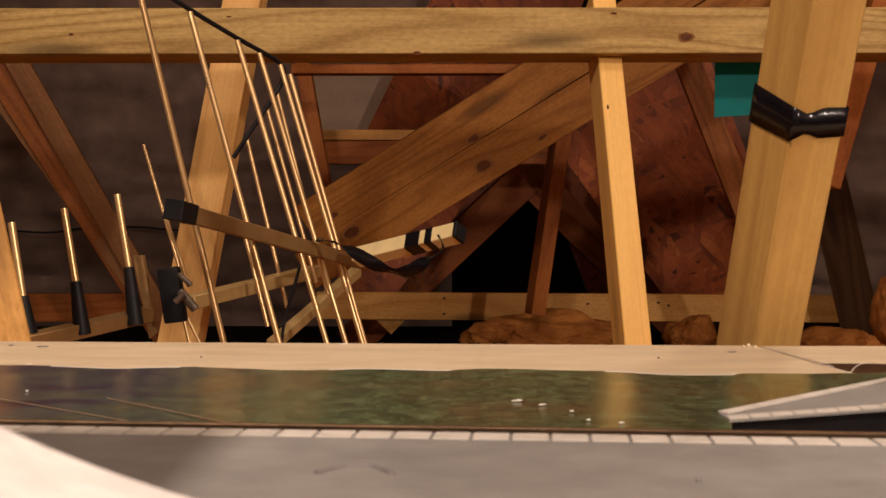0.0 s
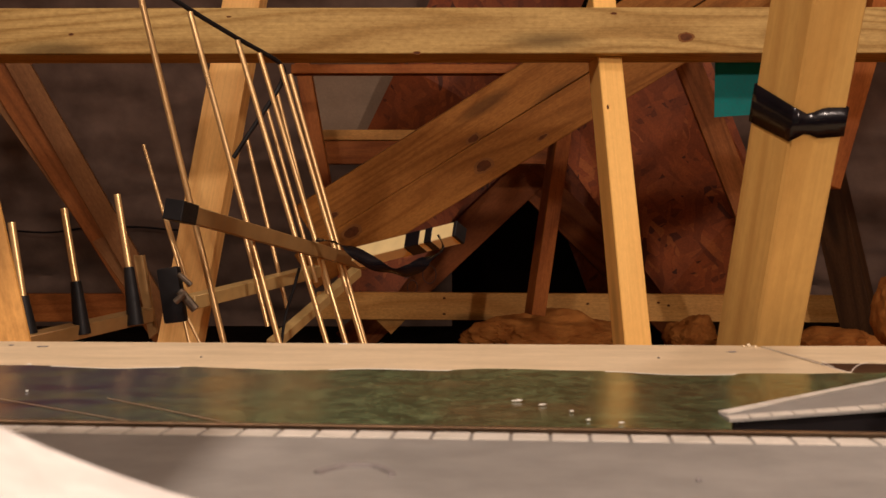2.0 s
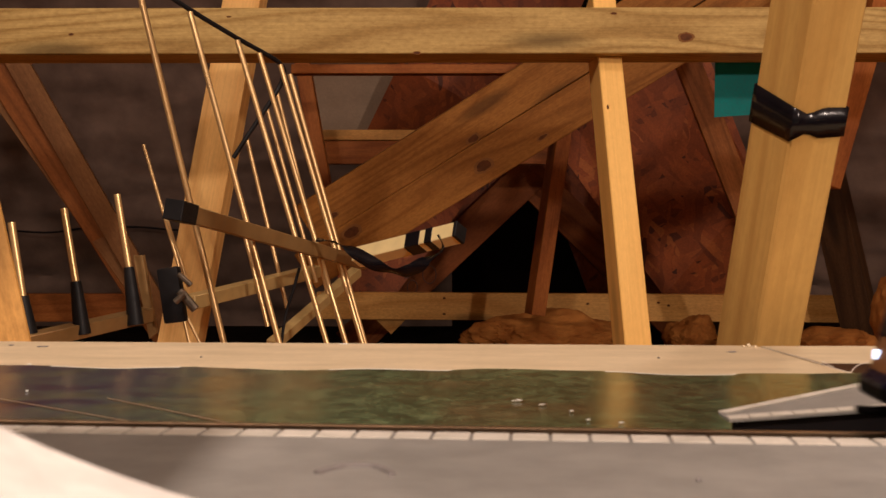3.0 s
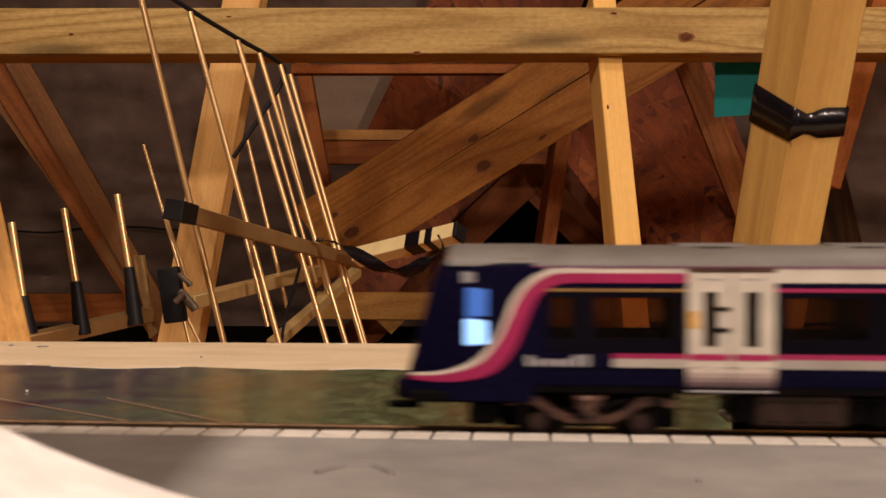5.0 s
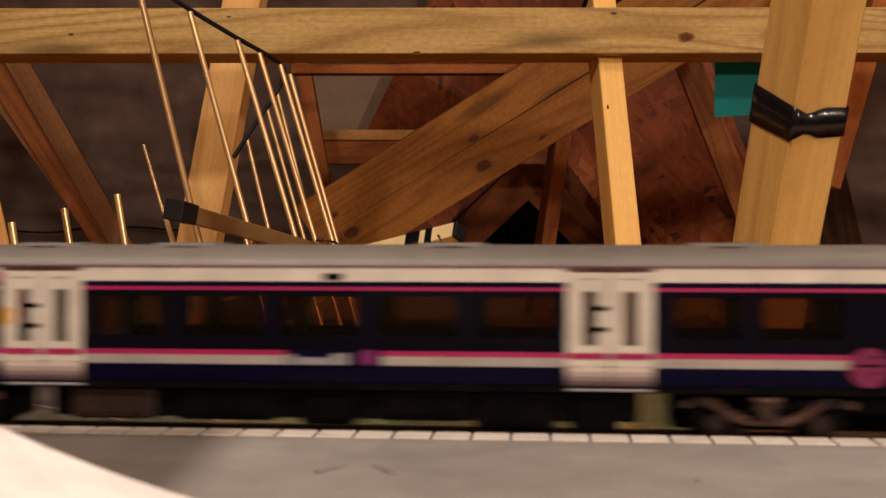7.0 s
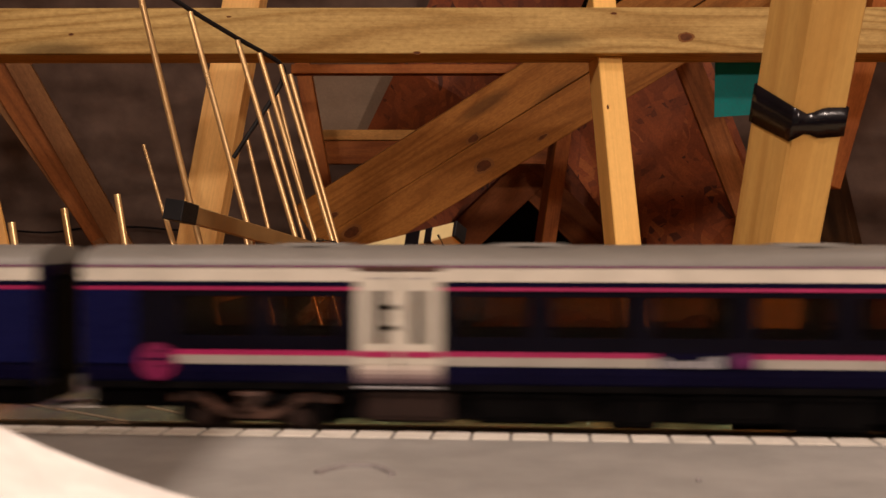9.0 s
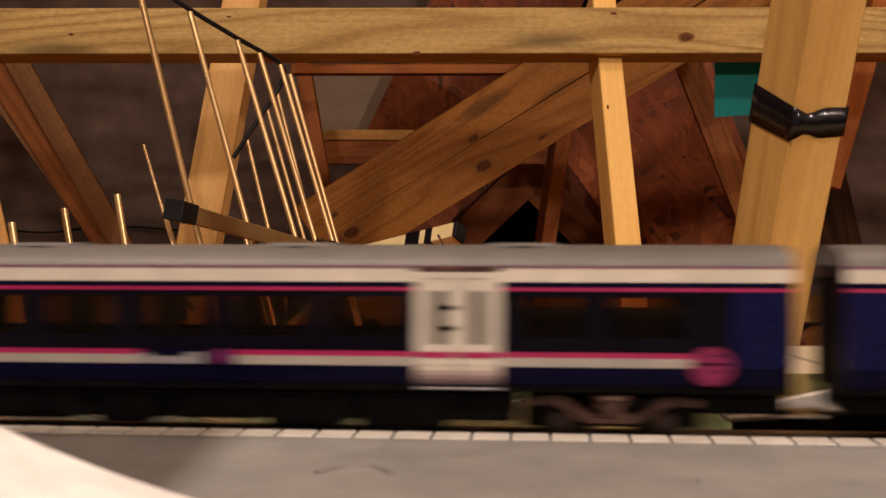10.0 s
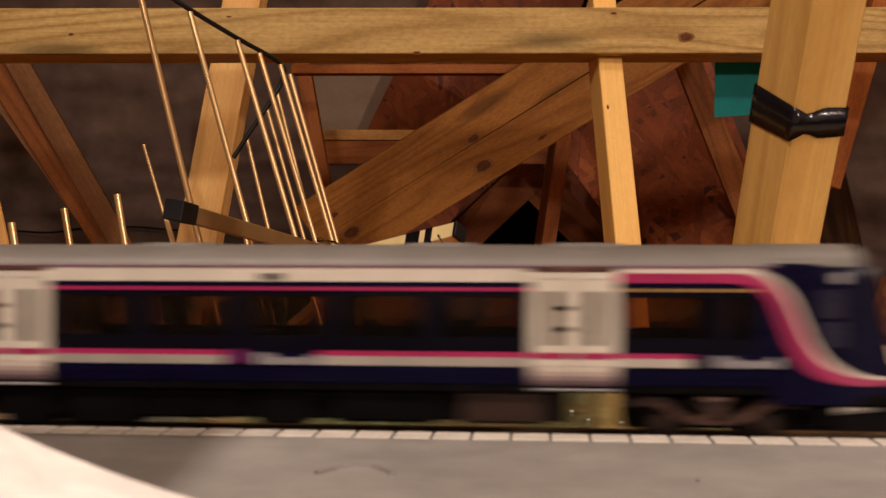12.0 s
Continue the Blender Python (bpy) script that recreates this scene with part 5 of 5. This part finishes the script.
for t0, t1 in ((0.53, 0.67), (0.72, 0.79)):
    bm = bmesh.new()
    square_tube(bm, boom_a.lerp(boom_b, t0), boom_a.lerp(boom_b, t1), 0.0222, 0.0222, (0.25, -1, 0.55))
    part("tape_band", bm, TAPE, bright, "black tape band")
loose = bmesh.new()
pts = [Vector(p) for p in ((-0.165, 1.5041, 0.0558), (-0.1407, 1.4965, 0.0522), (-0.1117, 1.4813, 0.0385), (-0.0847, 1.4661, 0.0244), (-0.0571, 1.4584, 0.0161), (-0.0398, 1.451, 0.0191), (-0.0191, 1.4436, 0.0307), (0, 1.4408, 0.0456), (-0.0071, 1.4516, 0.0653))]
pts = [pts[0]] + pts + [pts[-1]]
prev = None
for i in range(1, len(pts) - 2):
    for q in range(6):
        t = q / 6
        p0, p1, p2, p3 = pts[i - 1:i + 3]
        mid = 0.5 * (2 * p1 + (p2 - p0) * t + (2 * p0 - 5 * p1 + 4 * p2 - p3) * t * t + (3 * p1 - p0 - 3 * p2 + p3) * t ** 3)
        way = (p2 - p1).normalized()
        side = Vector((-way.z, 0, way.x)).normalized()
        twist = 0.35 + 1.3 * math.sin((i + t) * 0.95) + 0.25 * math.sin((i + t) * 3.7)
        half = (side * math.cos(twist) + Vector((0, 1, 0)) * math.sin(twist)) * 0.0085
        fold = Vector((0, -0.0022 * math.sin((i + t) * 2.3), 0))
        row = [loose.verts.new(mid - half), loose.verts.new(mid + fold), loose.verts.new(mid + half)]
        if prev:
            for a in (0, 1):
                loose.faces.new((prev[a], prev[a + 1], row[a + 1], row[a]))
        prev = row
single("loose_tape", loose, TAPE, "loop of loose twisted black tape hanging from the boom", "tape", smooth=True).modifiers.new("thick", "SOLIDIFY").thickness = 0.0006

bm = bmesh.new()
wire(bm, [(-0.3786, 1.5384, 0.3899), (-0.34, 1.5682, 0.3657), (-0.2895, 1.628, 0.3392), (-0.2384, 1.6879, 0.3131), (-0.2363, 1.7026, 0.292), (-0.253, 1.7022, 0.2604), (-0.2863, 1.7016, 0.2105), (-0.3087, 1.7011, 0.1755)], 0.0034)
single("aerial_cable", bm, BLACK, "black coaxial cable strung past the rod tips", "cable", smooth=True)
bm = bmesh.new()
wire(bm, [(-0.202, 1.6239, 0.0163), (-0.21, 1.6235, -0.0124), (-0.2219, 1.623, -0.0521), (-0.2275, 1.6225, -0.0919)], 0.0022)
single("aerial_cable", bm, BLACK, "thin black cable hanging from the boom", "cable", smooth=True)
bm = bmesh.new()
wire(bm, [(-2.0207, 5.0093, 0.0926), (-1.7264, 5.009, 0.0706), (-1.5547, 5.0092, 0.0902), (-1.334, 5.0093, 0.0951), (-1.1133, 5.0091, 0.0804), (-0.8926, 5.0094, 0.1)], 0.0045)
single("loft_cable", bm, BLACK, "dark cable running along the felt", "cable", smooth=True)

# ---- tape and card on the post ----
bm = bmesh.new()
post_m, post_len = along((0.2013, 0.7176, -0.0442), (0.2109, 0.6034, 0.2031), (0.2, -1, 0))
hw, back = 0.0315 / 2 + 0.0008, -0.0488
ring = [(-hw, 0.0008, 0.1783, 0.1949), (hw, 0.0008, 0.1762, 0.1959), (hw, back, 0.171, 0.1943), (-hw, back, 0.174, 0.1955)]
cols = []
for k in range(4):
    y0, z0, a0, b0 = ring[k]
    y1, z1, a1, b1 = ring[(k + 1) % 4]
    for i in range(8):
        t = i / 8
        wob = 0.0018 * math.sin(t * 3.14) * (1 if k == 0 else 0.4)
        x0, x1 = a0 + (a1 - a0) * t, b0 + (b1 - b0) * t
        pinch = 0.0038 * math.exp(-((t - 0.72) / 0.16) ** 2) if k == 0 else 0
        cols.append([bm.verts.new((x, y0 + (y1 - y0) * t, z0 + (z1 - z0) * t + (0.0006 * noise.noise(Vector((x * 300, t * 9, k)))))) for x in (x0 + pinch, (x0 + x1) / 2, x1 - pinch)])
for c0, c1 in zip(cols, cols[1:] + cols[:1]):
    for q in range(2):
        bm.faces.new((c0[q], c1[q], c1[q + 1], c0[q + 1]))
tape = single("insulating_tape", bm, TAPE, "shiny black insulating tape wound round the post", "tape", m=post_m, smooth=True)
tape.modifiers.new("thick", "SOLIDIFY").thickness = 0.0006
bm = bmesh.new()
prism(bm, [(0.4542, 1.9354, 0.2591), (0.5375, 1.9354, 0.2647), (0.5413, 1.9367, 0.3688), (0.4561, 1.9367, 0.3669)], (0, 0.0012, 0))
single("teal_sheet", bm, TEAL, "teal plastic sheet hanging behind the binder beam", "sheet")

# ---- small things on the board ----
for i, (p, sx, sy, rot) in enumerate((((0.0274, 0.4258, 0.0018), 0.0052, 0.0009, 14), ((0.0359, 0.4159, 0.0018), 0.0046, 0.0011, 40), ((0.0447, 0.3999, 0.0018), 0.0021, 0.0016, 0), ((0.0481, 0.3816, 0.0018), 0.0018, 0.0011, 5), ((0.0583, 0.3759, 0.0018), 0.0024, 0.0015, 8), ((-0.1632, 0.452, 0.0018), 0.0016, 0.001, 0))):
    bm = bmesh.new()
    bmesh.ops.create_icosphere(bm, subdivisions=2, radius=1.0)
    for v in bm.verts:
        v.co = Vector((v.co.x * sx / 2, v.co.y * sy / 2, v.co.z * 0.0004)) * 0.85 * (1 + 0.3 * noise.noise(v.co * 2 + Vector((i, 0, 0))))
    single("crumb", bm, CRUMB, "white crumb on the printed sheet", "crumb", "crumbs on the sheet", m=pose(*p, 0, 0, rot))
for i, (p, sx, sy, rot) in enumerate((((-0.1999, 0.557, 0.0004), 0.0026, 0.0016, 0), ((-0.2243, 0.6455, 0.0004), 0.007, 0.0012, 3), ((-0.2448, 0.6537, 0.0004), 0.003, 0.0012, 0), ((-0.1239, 0.5904, 0.0004), 0.0012, 0.0012, 0), ((0.1098, 0.5877, 0.0004), 0.0014, 0.0012, 0), ((-0.057, 0.6605, 0.0004), 0.006, 0.001, 2), ((0.1543, 0.6159, 0.0004), 0.006, 0.0009, 2))):
    bm = bmesh.new()
    bmesh.ops.create_icosphere(bm, subdivisions=2, radius=1.0)
    for v in bm.verts:
        v.co = Vector((v.co.x * sx / 2, v.co.y * sy / 2, v.co.z * 0.0004)) * (1 + 0.3 * noise.noise(v.co * 2 + Vector((i, 3, 0))))
    single("crumb", bm, CRUMB if i in (0, 5) else INK, "pale chip on the hardboard" if i in (0, 5) else "dark speck on the hardboard", "crumb", "specks on the board", m=pose(*p, 0, 0, rot))
for p, r in (((0.1717, 0.6475, 0.0006), 0.0014), ((0.1737, 0.6409, 0.0005), 0.0011), ((0.168, 0.6442, 0.0005), 0.0009)):
    bm = bmesh.new()
    bmesh.ops.create_icosphere(bm, subdivisions=2, radius=r)
    for v in bm.verts:
        v.co *= 1 + 0.4 * noise.noise(v.co * 900)
    single("crumb", bm, MDF, "pale sawdust crumb at the foot of the post", "crumb", "sawdust", m=pose(*p))
for pts in ([(0.1752, 0.6313, 0.001), (0.1807, 0.5794, 0.001), (0.1801, 0.5355, 0.0015), (0.1834, 0.5014, 0.001)], [(0.184, 0.5594, 0.0015), (0.1829, 0.5399, 0.001)], [(0.1794, 0.5095, 0.001), (0.1923, 0.5358, 0.002), (0.2041, 0.5544, 0.0015)]):
    bm = bmesh.new()
    wire(bm, pts, 0.00022, 5)
    single("cobweb_strand", bm, WEB, "pale cobweb strand over the gap", "cobweb", "cobwebs")
bm = bmesh.new()
wire(bm, [(-0.0268, 0.2437, 0.0126), (-0.0214, 0.2508, 0.0126), (-0.0153, 0.2508, 0.0126), (-0.0113, 0.2449, 0.0126), (-0.0107, 0.2414, 0.0126)], 0.0008, 6)
single("hair", bm, INK, "dark curved fibre lying on the platform", "fibre")
bm = bmesh.new()
bmesh.ops.create_icosphere(bm, subdivisions=2, radius=0.0006)
single("crumb", bm, INK, "dark speck on the platform paving", "crumb", m=pose(*(0.0525, 0.2365, 0.0127)))


# ---- what moves ----
TIMETABLE = ((0.0, 226.0), (1.6, 181.0), (3.0, 114.7), (3.2, 106.4), (4.8, 5.5), (5.0, -9.7), (5.5, -50.1), (6.0, -93.4), (6.5, -139.7), (7.0, -189.0), (7.2, -209.4),
             (8.0, -298.0), (8.8, -398.2), (9.0, -424.5), (9.5, -490.8), (10.0, -558.3), (10.5, -629.8), (11.0, -702.9), (11.5, -778.7), (12.0, -859.4))


def nose_at(t):
    """Where the train's nose stands along the track, in metres, as it gathers speed."""
    k = TIMETABLE
    i = max(q for q in range(len(k) - 1) if k[q][0] <= t + 1e-9)

    def pace(q):
        a, b = k[max(q - 1, 0)], k[min(q + 1, len(k) - 1)]
        return (b[1] - a[1]) / (b[0] - a[0])
    (t0, s0), (t1, s1) = k[i], k[i + 1]
    h = t1 - t0
    u = (t - t0) / h
    return ((2 * u ** 3 - 3 * u * u + 1) * s0 + (u ** 3 - 2 * u * u + u) * h * pace(i) + (3 * u * u - 2 * u ** 3) * s1 + (u ** 3 - u * u) * h * pace(i + 1)) * MM


CAR_Z = RAIL_TOP - 0.0021


def motions():
    steps = [i * 0.1 for i in range(121)]
    turn = pose(0, 0, 0, 0, 0, -5.1)
    offsets = ((front, 0.0, 0), (centre, END + GAP, 0), (rear, 2 * END + 2 * GAP + MID_LEN, 180))
    for car, off, flip in offsets:
        walk(car, [(t, Matrix.Translation(on_track(nose_at(t) + off, 0, CAR_Z)) @ turn @ pose(0, 0, 0, 0, 0, flip)) for t in steps])
    radius = 5.4 * MM
    for ws, x in SPIN:
        sign = -1 if ws.parent == rear else 1
        rows = []
        for i in range(361):
            t = i / 30
            angle = math.degrees((nose_at(0) - nose_at(t)) / radius)
            rows.append((t, pose(x, 0, radius + 0.0021, 0, -sign * angle, 0)))
        walk(ws, rows)


motions()
